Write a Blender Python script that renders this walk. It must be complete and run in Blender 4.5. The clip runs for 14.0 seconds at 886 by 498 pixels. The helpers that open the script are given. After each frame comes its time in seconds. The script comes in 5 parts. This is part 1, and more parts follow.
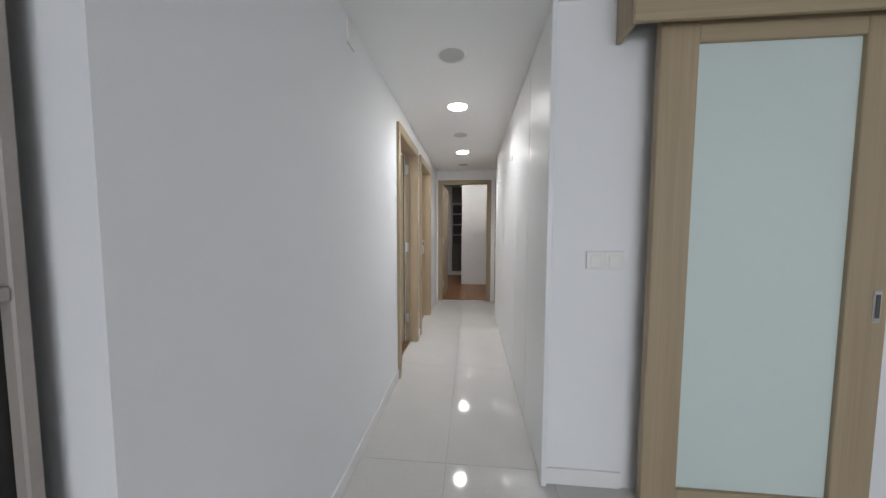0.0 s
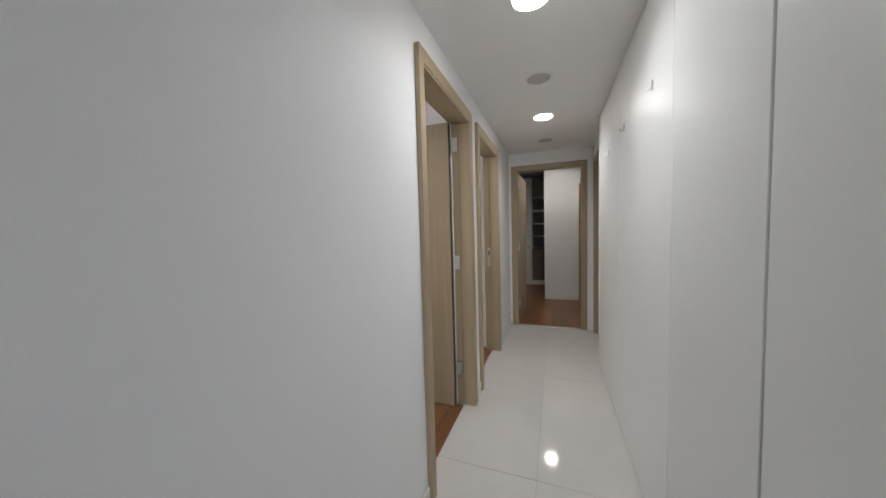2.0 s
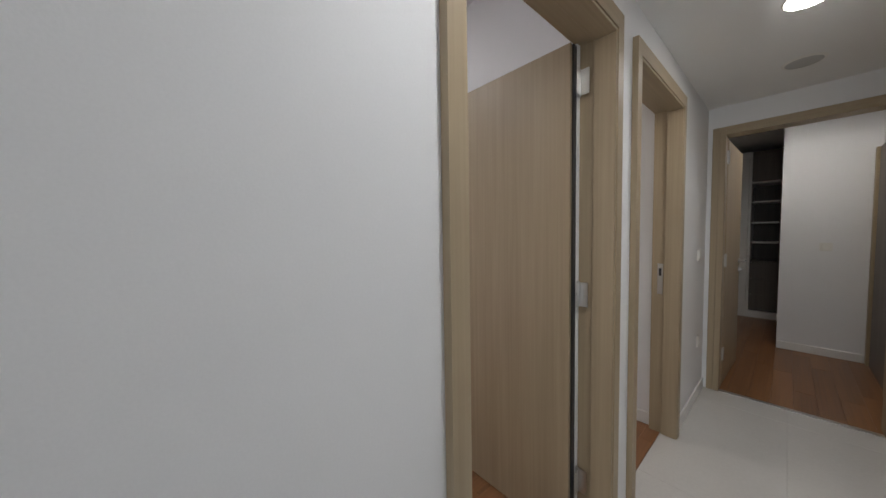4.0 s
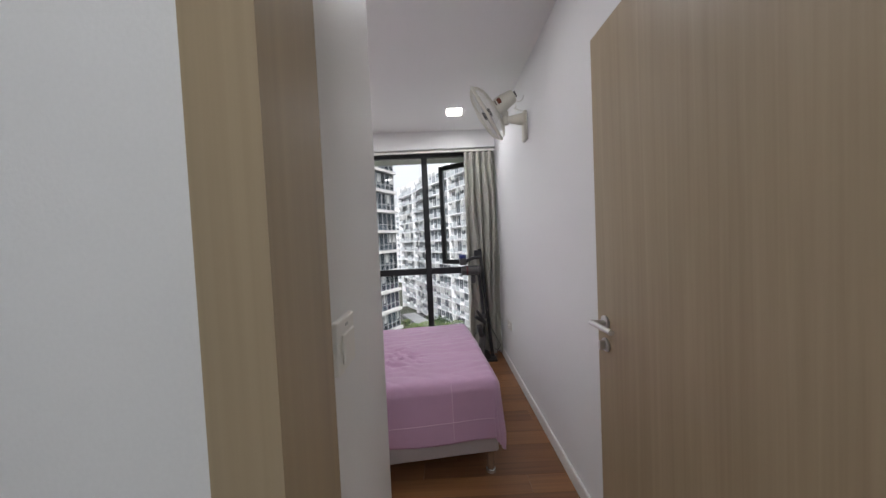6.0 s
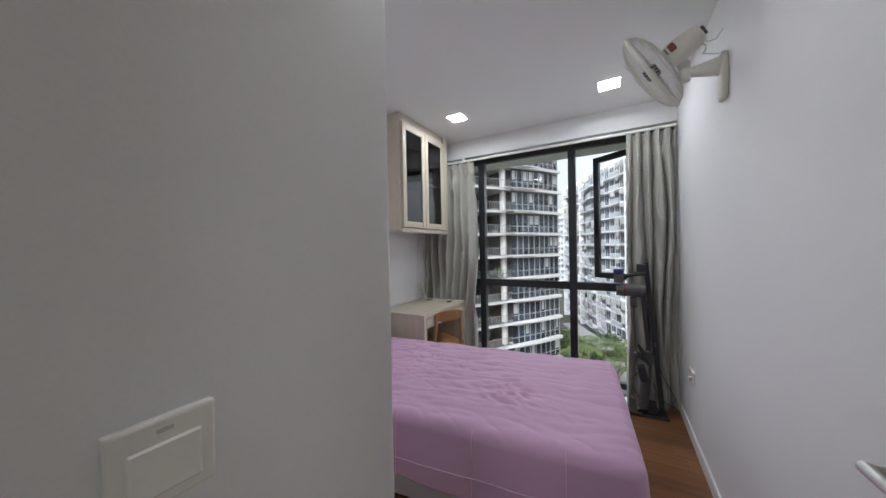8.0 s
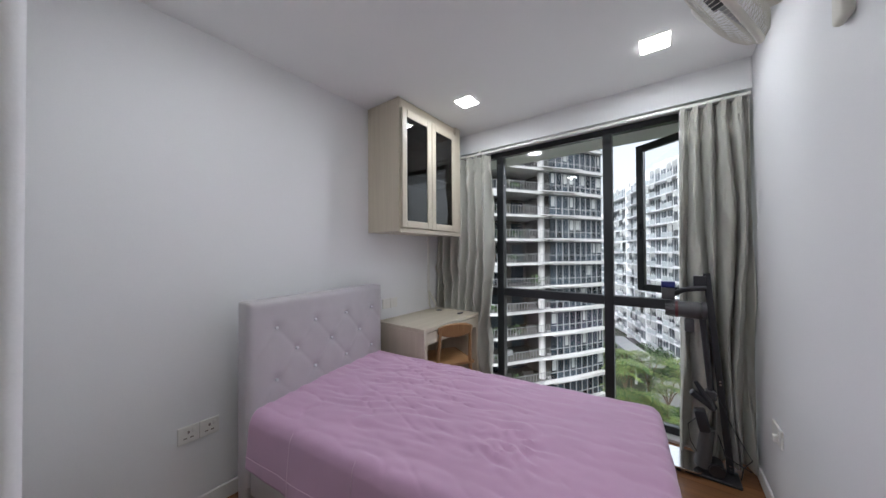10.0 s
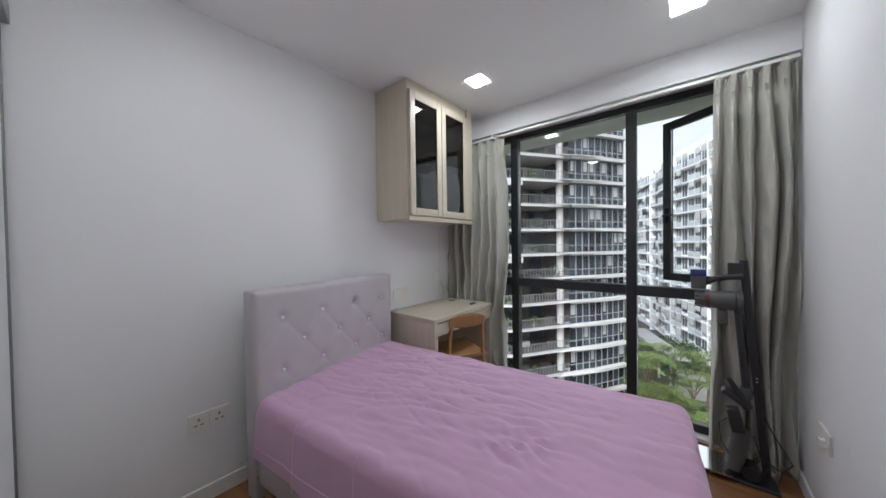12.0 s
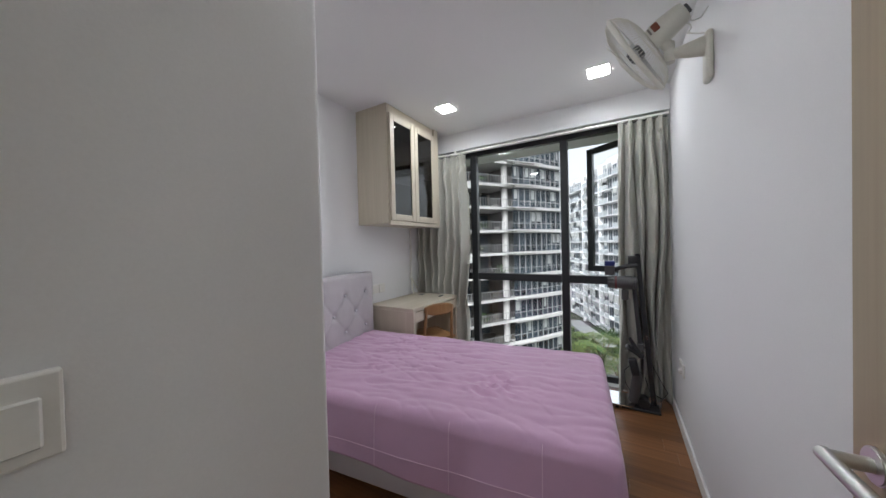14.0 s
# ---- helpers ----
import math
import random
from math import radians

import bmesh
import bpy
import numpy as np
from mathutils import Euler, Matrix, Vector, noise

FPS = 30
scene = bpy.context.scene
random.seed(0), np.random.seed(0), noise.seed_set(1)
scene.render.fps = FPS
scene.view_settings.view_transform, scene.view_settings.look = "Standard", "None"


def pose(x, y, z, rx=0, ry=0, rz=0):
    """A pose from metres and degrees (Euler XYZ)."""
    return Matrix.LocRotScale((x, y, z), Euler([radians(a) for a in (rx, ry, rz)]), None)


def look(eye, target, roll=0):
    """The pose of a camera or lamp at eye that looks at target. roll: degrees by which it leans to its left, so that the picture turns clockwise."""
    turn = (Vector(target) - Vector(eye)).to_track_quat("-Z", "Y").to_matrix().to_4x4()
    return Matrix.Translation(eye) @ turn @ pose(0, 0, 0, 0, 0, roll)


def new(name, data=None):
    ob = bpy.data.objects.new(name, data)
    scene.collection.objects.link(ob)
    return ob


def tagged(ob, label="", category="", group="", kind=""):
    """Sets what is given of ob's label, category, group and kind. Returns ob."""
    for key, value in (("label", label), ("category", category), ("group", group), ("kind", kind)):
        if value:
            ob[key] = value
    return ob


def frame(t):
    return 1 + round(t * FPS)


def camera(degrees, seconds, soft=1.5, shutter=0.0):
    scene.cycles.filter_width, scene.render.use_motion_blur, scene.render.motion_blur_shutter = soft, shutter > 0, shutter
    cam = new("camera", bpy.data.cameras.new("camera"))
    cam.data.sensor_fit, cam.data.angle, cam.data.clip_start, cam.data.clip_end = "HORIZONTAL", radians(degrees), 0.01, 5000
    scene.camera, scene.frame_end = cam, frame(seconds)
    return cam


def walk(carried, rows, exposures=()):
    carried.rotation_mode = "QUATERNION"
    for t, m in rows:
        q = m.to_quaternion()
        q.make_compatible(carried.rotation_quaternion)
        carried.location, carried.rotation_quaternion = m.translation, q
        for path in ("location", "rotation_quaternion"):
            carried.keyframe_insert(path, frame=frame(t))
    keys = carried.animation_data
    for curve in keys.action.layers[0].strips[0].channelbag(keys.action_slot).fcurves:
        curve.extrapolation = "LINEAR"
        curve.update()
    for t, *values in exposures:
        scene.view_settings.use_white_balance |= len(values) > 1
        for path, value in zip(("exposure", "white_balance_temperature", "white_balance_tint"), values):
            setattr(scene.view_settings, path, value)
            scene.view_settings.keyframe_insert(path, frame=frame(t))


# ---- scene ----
cam = camera(111.7, 14.0)
PATH = [
    (0, (0.613, 0.596, 1.276), (0.431, 2.584, 1.152), 0.2),
    (0.5, (0.606, 0.917, 1.279), (0.374, 2.901, 1.169), -0.4),
    (1, (0.643, 1.227, 1.279), (0.229, 3.179, 1.146), -1.4),
    (1.5, (0.636, 1.516, 1.302), (0.05, 3.423, 1.161), -0.8),
    (2, (0.587, 1.797, 1.318), (-0.112, 3.667, 1.202), -1.6),
    (2.2, (0.586, 1.898, 1.311), (-0.223, 3.723, 1.193), -1.6),
    (4.3, (0.449, 2.791, 1.347), (-1.159, 3.977, 1.266), -0.9),
    (4.5, (0.449, 2.869, 1.329), (-1.229, 3.955, 1.257), -1.0),
    (5, (0.374, 3.017, 1.337), (-1.467, 3.79, 1.224), -1.9),
    (5.5, (0.298, 3.142, 1.356), (-1.661, 3.541, 1.281), -1.5),
    (6, (0.235, 3.24, 1.353), (-1.764, 3.252, 1.289), -2.6),
    (6.5, (0.186, 3.341, 1.382), (-1.773, 2.94, 1.335), -1.5),
    (7, (0.108, 3.408, 1.374), (-1.772, 2.727, 1.32), -1.7),
    (7.5, (-0.027, 3.437, 1.375), (-1.852, 2.62, 1.337), -0.7),
    (8, (-0.124, 3.444, 1.389), (-1.861, 2.453, 1.374), -1.1),
    (10.5, (-0.687, 3.482, 1.37), (-2.235, 2.216, 1.401), -0.4),
    (11, (-0.744, 3.496, 1.382), (-2.223, 2.149, 1.414), -0.6),
    (11.5, (-0.728, 3.461, 1.374), (-2.225, 2.134, 1.363), -0.7),
    (12, (-0.684, 3.449, 1.347), (-2.219, 2.168, 1.314), -0.8),
    (12.5, (-0.604, 3.475, 1.347), (-2.161, 2.22, 1.305), -0.8),
    (13, (-0.484, 3.483, 1.339), (-2.086, 2.287, 1.291), -0.8),
    (13.5, (-0.369, 3.525, 1.365), (-2.025, 2.405, 1.285), -1.2),
    (14, (-0.213, 3.532, 1.344), (-1.941, 2.525, 1.314), -1.4),
]
EXPOSURES = [(0, 2.0, 6350, 11), (2.2, 1.6, 6500, 11), (4.5, 1.25, 6450, 11), (6.5, 1.03, 6350, 11), (8.0, 1.02, 6130, 8.5), (10.3, 1.1, 6080, 8.5), (12.0, 1.04, 6120, 8.2), (14.0, 1.07, 6200, 7.5)]
walk(cam, [(t, look(eye, target, roll)) for t, eye, target, roll in PATH], EXPOSURES)


# ---- world, sun, exposure ----
world = bpy.data.worlds.new("sky")
scene.world = world
world.use_nodes = True
wn = world.node_tree
sky = wn.nodes.new("ShaderNodeTexSky")
sky.sky_type, sky.sun_disc = "NISHITA", False
sky.sun_elevation, sky.sun_rotation = radians(42), radians(95)
sky.air_density, sky.dust_density, sky.ozone_density = 1.0, 6.0, 1.0
hazy = wn.nodes.new("ShaderNodeHueSaturation")
hazy.inputs["Saturation"].default_value = 0.22
wn.links.new(sky.outputs[0], hazy.inputs["Color"])
wn.links.new(hazy.outputs[0], wn.nodes["Background"].inputs["Color"])
wn.nodes["Background"].inputs["Strength"].default_value = 0.15

sun = new("sun", bpy.data.lights.new("sun", "SUN"))
sun.data.energy, sun.data.angle, sun.data.color = 1.15, radians(25), (1.0, 0.97, 0.93)
sun.matrix_world = look((50, -5, 46), (0, 0, 0))


def lamp(name, kind, at, to, power, size, color=(1, 1, 1), size_y=None, spread=180):
    d = bpy.data.lights.new(name, "AREA")
    d.shape = kind
    d.size, d.energy, d.color, d.spread = size, power, color, radians(spread)
    if size_y:
        d.size_y = size_y
    ob = new(name, d)
    ob.matrix_world = look(at, to)
    return ob


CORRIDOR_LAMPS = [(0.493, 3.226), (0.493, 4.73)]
# two seen downlights, then two unseen ones added to even out the room
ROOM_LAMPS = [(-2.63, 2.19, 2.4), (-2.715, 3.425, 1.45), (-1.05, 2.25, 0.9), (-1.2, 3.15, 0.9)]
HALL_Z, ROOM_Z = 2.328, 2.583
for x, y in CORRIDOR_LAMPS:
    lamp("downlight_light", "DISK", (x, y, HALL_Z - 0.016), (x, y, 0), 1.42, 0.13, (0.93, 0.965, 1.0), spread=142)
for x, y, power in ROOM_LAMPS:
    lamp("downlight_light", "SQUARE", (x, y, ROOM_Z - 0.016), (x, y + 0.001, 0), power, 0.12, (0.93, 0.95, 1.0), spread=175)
# daylight in the bedroom window
lamp("bedroom_window_light", "RECTANGLE", (-3.33, 2.82, 1.2), (0, 2.82, 1.0), 2.6, 1.4, (0.93, 0.96, 1.0), 2.2)
# the unseen living room behind the walk: assumed window daylight, added as an area lamp
lamp("living_fill_light", "RECTANGLE", (1.9, -3.9, 1.4), (1.6, 0, 1.3), 21.0, 3.0, (0.9, 0.94, 1.0), 2.0)
lamp("main_bedroom_light", "SQUARE", (0.5, 7.0, 2.58), (0.5, 7.001, 0), 1.7, 0.12, (1.0, 0.95, 0.88), spread=150)
# no fixture here; warm lamp added to brighten the second room's wall
lamp("second_room_fill_light", "DISK", (-1.4, 4.55, 2.5), (-1.4, 4.551, 0), 2.4, 0.13, (1.0, 0.88, 0.77))


# ---- materials ----
def material(name):
    m = bpy.data.materials.new(name)
    m.use_nodes = True
    return m, m.node_tree, m.node_tree.nodes["Principled BSDF"]


def surface(name, color, rough=0.5, metal=0.0, vary=0.06, scale=6.0, bump=0.05, fine=120.0, spec=0.5, stretch=(1, 1, 1), random_vary=0.0, sheen=0.0):
    """Two scales of variation in tone, fine relief, and uneven gloss."""
    m, t, p = material(name)
    co = t.nodes.new("ShaderNodeTexCoord")
    mp = t.nodes.new("ShaderNodeMapping")
    mp.inputs["Scale"].default_value = stretch
    t.links.new(co.outputs["Object"], mp.inputs[0])
    big = t.nodes.new("ShaderNodeTexNoise")
    big.inputs["Scale"].default_value, big.inputs["Detail"].default_value = scale, 5
    small = t.nodes.new("ShaderNodeTexNoise")
    small.inputs["Scale"].default_value, small.inputs["Detail"].default_value = fine, 3
    t.links.new(mp.outputs[0], big.inputs["Vector"])
    t.links.new(mp.outputs[0], small.inputs["Vector"])
    add = t.nodes.new("ShaderNodeMath")
    add.operation = "ADD"
    t.links.new(big.outputs["Fac"], add.inputs[0])
    t.links.new(small.outputs["Fac"], add.inputs[1])
    src = add
    if random_vary:
        info = t.nodes.new("ShaderNodeObjectInfo")
        rnd = t.nodes.new("ShaderNodeMath")
        rnd.operation, rnd.inputs[1].default_value, rnd.inputs[2].default_value = "MULTIPLY_ADD", random_vary, -random_vary / 2
        t.links.new(info.outputs["Random"], rnd.inputs[0])
        src = t.nodes.new("ShaderNodeMath")
        src.operation = "ADD"
        t.links.new(add.outputs[0], src.inputs[0])
        t.links.new(rnd.outputs[0], src.inputs[1])
    ramp = t.nodes.new("ShaderNodeMapRange")
    ramp.inputs["From Min"].default_value, ramp.inputs["From Max"].default_value = 0.55, 1.45
    ramp.inputs["To Min"].default_value, ramp.inputs["To Max"].default_value = 1 - vary, 1 + vary
    ramp.clamp = False
    t.links.new(src.outputs[0], ramp.inputs["Value"])
    mul = t.nodes.new("ShaderNodeVectorMath")
    mul.operation = "SCALE"
    mul.inputs[0].default_value = color
    t.links.new(ramp.outputs[0], mul.inputs["Scale"])
    t.links.new(mul.outputs[0], p.inputs["Base Color"])
    rr = t.nodes.new("ShaderNodeMapRange")
    rr.inputs["To Min"].default_value, rr.inputs["To Max"].default_value = max(0.02, rough * 0.8), min(1, rough * 1.2)
    t.links.new(big.outputs["Fac"], rr.inputs["Value"])
    t.links.new(rr.outputs[0], p.inputs["Roughness"])
    p.inputs["Metallic"].default_value = metal
    p.inputs["Specular IOR Level"].default_value = spec
    if sheen:
        p.inputs["Sheen Weight"].default_value = sheen
    if bump:
        b = t.nodes.new("ShaderNodeBump")
        b.inputs["Strength"].default_value, b.inputs["Distance"].default_value = bump, 0.004
        t.links.new(small.outputs["Fac"], b.inputs["Height"])
        t.links.new(b.outputs[0], p.inputs["Normal"])
    return m


def wood(name, dark, light, rough=0.42, axis="z", scale=1.0, random_vary=0.0, bump=0.08):
    """Straight grain along one axis: fine fibres over slow bands of tone."""
    m, t, p = material(name)
    co = t.nodes.new("ShaderNodeTexCoord")
    vec = co.outputs["Object"]
    if random_vary:
        info = t.nodes.new("ShaderNodeObjectInfo")
        off = t.nodes.new("ShaderNodeVectorMath")
        off.operation = "SCALE"
        off.inputs[0].default_value = (13, 7, 29)
        t.links.new(info.outputs["Random"], off.inputs["Scale"])
        ad = t.nodes.new("ShaderNodeVectorMath")
        t.links.new(vec, ad.inputs[0])
        t.links.new(off.outputs[0], ad.inputs[1])
        vec = ad.outputs[0]
    k = {"x": (0.5, 14, 14), "y": (14, 0.5, 14), "z": (14, 14, 0.5)}[axis]
    outs = []
    for mult, detail, dist in ((1.0, 4, 0.6), (7.0, 6, 0.2)):
        mp = t.nodes.new("ShaderNodeMapping")
        mp.inputs["Scale"].default_value = [c * mult * scale if c > 1 else c * (1 + mult * 0.25) * scale for c in k]
        t.links.new(vec, mp.inputs[0])
        n = t.nodes.new("ShaderNodeTexNoise")
        n.inputs["Scale"].default_value, n.inputs["Detail"].default_value, n.inputs["Distortion"].default_value = 1.0, detail, dist
        t.links.new(mp.outputs[0], n.inputs["Vector"])
        outs.append(n.outputs["Fac"])
    mix = t.nodes.new("ShaderNodeMix")
    mix.inputs[0].default_value = 0.5
    t.links.new(outs[0], mix.inputs[2])
    t.links.new(outs[1], mix.inputs[3])
    fac = mix.outputs[0]
    if random_vary:
        rnd = t.nodes.new("ShaderNodeMath")
        rnd.operation, rnd.inputs[1].default_value = "MULTIPLY_ADD", random_vary
        t.links.new(info.outputs["Random"], rnd.inputs[0])
        t.links.new(fac, rnd.inputs[2])
        sub = t.nodes.new("ShaderNodeMath")
        sub.operation, sub.inputs[1].default_value = "SUBTRACT", random_vary / 2
        t.links.new(rnd.outputs[0], sub.inputs[0])
        fac = sub.outputs[0]
    ramp = t.nodes.new("ShaderNodeValToRGB")
    ramp.color_ramp.elements[0].position, ramp.color_ramp.elements[1].position = 0.3, 0.7
    ramp.color_ramp.elements[0].color, ramp.color_ramp.elements[1].color = (*dark, 1), (*light, 1)
    t.links.new(fac, ramp.inputs[0])
    t.links.new(ramp.outputs[0], p.inputs["Base Color"])
    rr = t.nodes.new("ShaderNodeMapRange")
    rr.inputs["To Min"].default_value, rr.inputs["To Max"].default_value = rough * 0.8, rough * 1.25
    t.links.new(outs[1], rr.inputs["Value"])
    t.links.new(rr.outputs[0], p.inputs["Roughness"])
    b = t.nodes.new("ShaderNodeBump")
    b.inputs["Strength"].default_value, b.inputs["Distance"].default_value = bump, 0.002
    t.links.new(outs[1], b.inputs["Height"])
    t.links.new(b.outputs[0], p.inputs["Normal"])
    return m


def glass(name, tint=(1, 1, 1), rough=0.0, transmission=1.0):
    m, t, p = material(name)
    p.inputs["Base Color"].default_value = (*tint, 1)
    p.inputs["Roughness"].default_value = rough
    p.inputs["Transmission Weight"].default_value = transmission
    p.inputs["IOR"].default_value = 1.45
    return m


def glow(name, color, strength):
    m, t, p = material(name)
    p.inputs["Emission Color"].default_value = (*color, 1)
    p.inputs["Emission Strength"].default_value = strength
    return m


PAINT = surface("wall_paint", (0.815, 0.815, 0.82), 0.62, vary=0.03, scale=1.3, bump=0.05, fine=260)
CEILING = surface("ceiling_paint", (0.86, 0.86, 0.85), 0.75, vary=0.03, scale=1.0, bump=0.08, fine=220)
SKIRT = surface("skirting_paint", (0.8, 0.79, 0.77), 0.4, vary=0.04, bump=0.03)
LAMINATE = surface("panel_laminate", (0.77, 0.78, 0.775), 0.38, vary=0.02, scale=2.0, bump=0.015, fine=90)
TILE = surface("polished_tile", (0.54, 0.525, 0.5), 0.07, vary=0.05, scale=4.0, bump=0.006, fine=60, random_vary=0.15)
GROUT = surface("grout", (0.5, 0.49, 0.46), 0.85, vary=0.1)
OAK = wood("pale_oak_veneer", (0.32, 0.245, 0.155), (0.42, 0.33, 0.215), 0.42)
OAK_X = wood("pale_oak_rail", (0.34, 0.265, 0.165), (0.44, 0.35, 0.23), 0.42, axis="x")
OAK_Y = wood("pale_oak_head", (0.34, 0.265, 0.165), (0.44, 0.35, 0.23), 0.42, axis="y")
ASH = wood("bleached_ash_laminate", (0.50, 0.44, 0.34), (0.63, 0.57, 0.455), 0.45)
ASH_X = wood("bleached_ash_top", (0.50, 0.44, 0.34), (0.63, 0.57, 0.455), 0.4, axis="x")
CHAIRWOOD = wood("chair_beech", (0.30, 0.155, 0.06), (0.42, 0.235, 0.10), 0.38)
PLANK = wood("floor_plank", (0.15, 0.066, 0.028), (0.29, 0.135, 0.055), 0.3, axis="y", scale=0.8, random_vary=0.28)
STEEL = surface("brushed_steel", (0.62, 0.61, 0.59), 0.3, metal=1.0, vary=0.06, bump=0.03, fine=300)
CHROME = surface("chrome", (0.75, 0.75, 0.75), 0.1, metal=1.0, vary=0.03, bump=0)
ALU = surface("grey_aluminium", (0.3, 0.31, 0.31), 0.35, metal=0.8, vary=0.05, bump=0.02)
BLACKFRAME = surface("black_window_frame", (0.018, 0.02, 0.022), 0.4, vary=0.15, bump=0.03)
PLASTIC = surface("white_plastic", (0.8, 0.785, 0.745), 0.35, vary=0.03, bump=0.01)
IVORY = surface("ivory_plastic", (0.7, 0.68, 0.6), 0.4, vary=0.04, bump=0.01)
GREYDISC = surface("grey_grille", (0.5, 0.5, 0.49), 0.6, vary=0.08, bump=0.05)
DARK = surface("dark_plastic", (0.025, 0.025, 0.028), 0.35, vary=0.15, bump=0.02)
GREYPL = surface("grey_plastic", (0.085, 0.083, 0.085), 0.4, vary=0.1, bump=0.02)
BLUEPL = surface("blue_plastic", (0.02, 0.03, 0.16), 0.35, vary=0.1, bump=0.02)
CRYSTAL = surface("crystal_button", (0.85, 0.85, 0.88), 0.08, vary=0.05, bump=0, spec=0.9)
REDPL = surface("red_plastic", (0.13, 0.035, 0.04), 0.35, vary=0.1, bump=0.02)
BROWN = surface("brown_badge", (0.2, 0.05, 0.02), 0.4)
INK = surface("grey_print", (0.25, 0.22, 0.2), 0.6)
CURTAIN = surface("curtain_cloth", (0.44, 0.435, 0.38), 0.85, vary=0.1, scale=7, bump=0.3, fine=420, sheen=0.3, stretch=(1, 1, 0.4))
SPREAD = surface("pink_bedspread", (0.58, 0.36, 0.525), 0.8, vary=0.08, scale=5, bump=0.3, fine=520, sheen=0.35)
STITCH = surface("pale_stitching", (0.74, 0.55, 0.67), 0.85)
LEATHER = surface("silver_leatherette", (0.52, 0.49, 0.51), 0.38, vary=0.05, scale=8, bump=0.15, fine=350)
DARKGLASS = glass("smoked_glass", (0.13, 0.12, 0.11), 0.02)
FROSTED = surface("frosted_glass", (0.62, 0.70, 0.67), 0.22, vary=0.02, scale=1.5, bump=0.0)
PANE = glass("clear_glass")
SHELFWOOD = wood("grey_brown_laminate", (0.10, 0.085, 0.07), (0.16, 0.135, 0.115), 0.5)
CABINETDARK = surface("dark_cabinet", (0.03, 0.028, 0.026), 0.3, vary=0.1)
TAUPE = surface("taupe_frame", (0.34, 0.30, 0.27), 0.45, vary=0.06)
LIGHTDISC = glow("lamp_diffuser", (1.0, 0.97, 0.92), 14.0)
# white render of the far blocks, tinted pale blue to paint in haze
FARWHITE_HAZE = surface("hazed_white_render", (0.66, 0.675, 0.7), 0.8, vary=0.08, scale=0.3, bump=0.05, fine=6)
FARRAIL = surface("far_rail_panel", (0.4, 0.44, 0.47), 0.5, vary=0.15, scale=1.0, bump=0, random_vary=0.4)
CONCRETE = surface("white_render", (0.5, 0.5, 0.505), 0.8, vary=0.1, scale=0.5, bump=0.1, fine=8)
GREYRENDER = surface("grey_render", (0.3, 0.31, 0.32), 0.8, vary=0.12, scale=0.4, bump=0.1, fine=8)
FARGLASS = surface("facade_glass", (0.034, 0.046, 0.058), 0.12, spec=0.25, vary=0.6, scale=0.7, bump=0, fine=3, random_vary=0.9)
FARFRAME = surface("facade_frame", (0.33, 0.34, 0.35), 0.5, vary=0.1)
RAILGLASS = surface("rail_metal", (0.25, 0.26, 0.27), 0.5, metal=0.2, vary=0.15, scale=2)
# dark tone puts the deep balconies' shade into the colour
RECESS_SHADE = surface("balcony_recess_shade", (0.09, 0.085, 0.08), 0.8, vary=0.3, scale=0.6, random_vary=0.4)
# facade glass again, paler and bluer: distance haze put into the colour
FARGLASS_HAZE = surface("hazed_facade_glass", (0.1, 0.125, 0.15), 0.3, vary=0.5, scale=0.5, bump=0, fine=3, random_vary=0.5)
BLIND = surface("roller_blind", (0.4, 0.415, 0.42), 0.8, vary=0.15, random_vary=0.6)
LEAF = surface("leaf", (0.13, 0.17, 0.05), 0.5, vary=0.35, scale=0.8, bump=0, fine=6, random_vary=0.6)
LEAFDARK = surface("shrub_leaf", (0.045, 0.09, 0.03), 0.55, vary=0.4, scale=0.8, bump=0, fine=6, random_vary=0.6)
BARK = surface("bark", (0.17, 0.13, 0.10), 0.9, vary=0.25, scale=3, bump=0.4, fine=20)
GRASS = surface("lawn", (0.04, 0.048, 0.03), 0.9, vary=0.35, scale=0.3, bump=0.2, fine=3)
ROADMAT = surface("asphalt", (0.055, 0.055, 0.056), 0.85, vary=0.2, scale=0.4, bump=0.2, fine=20)
PAVING = surface("paving", (0.22, 0.22, 0.215), 0.85, vary=0.15, scale=0.5, bump=0.1, fine=6)


# ---- building tools ----
BASE = {}


def thing(name, at, label="", category="", group="", kind=""):
    e = new(name)
    e.location = at
    e.empty_display_size = 0.05
    BASE[e] = Vector(at)
    return tagged(e, label, category, group, kind)


def part(name, bm, mat, parent=None, label="", smooth=False):
    """Links a bmesh, given in the world's metres, as one mesh under a thing or a part."""
    base = BASE.get(parent, Vector((0, 0, 0)))
    bmesh.ops.translate(bm, verts=bm.verts, vec=-base)
    bmesh.ops.recalc_face_normals(bm, faces=bm.faces)
    me = bpy.data.meshes.new(name)
    for f in bm.faces:
        f.smooth = smooth
    bm.to_mesh(me)
    bm.free()
    me.materials.append(mat)
    ob = new(name, me)
    if parent:
        ob.parent = parent
    BASE[ob] = base
    if smooth:
        me.set_sharp_from_angle(angle=radians(40))
    return tagged(ob, label)


def structure(name, bm, mat, label, category, smooth=False):
    return tagged(part(name, bm, mat, None, label, smooth), category=category, kind="structure")


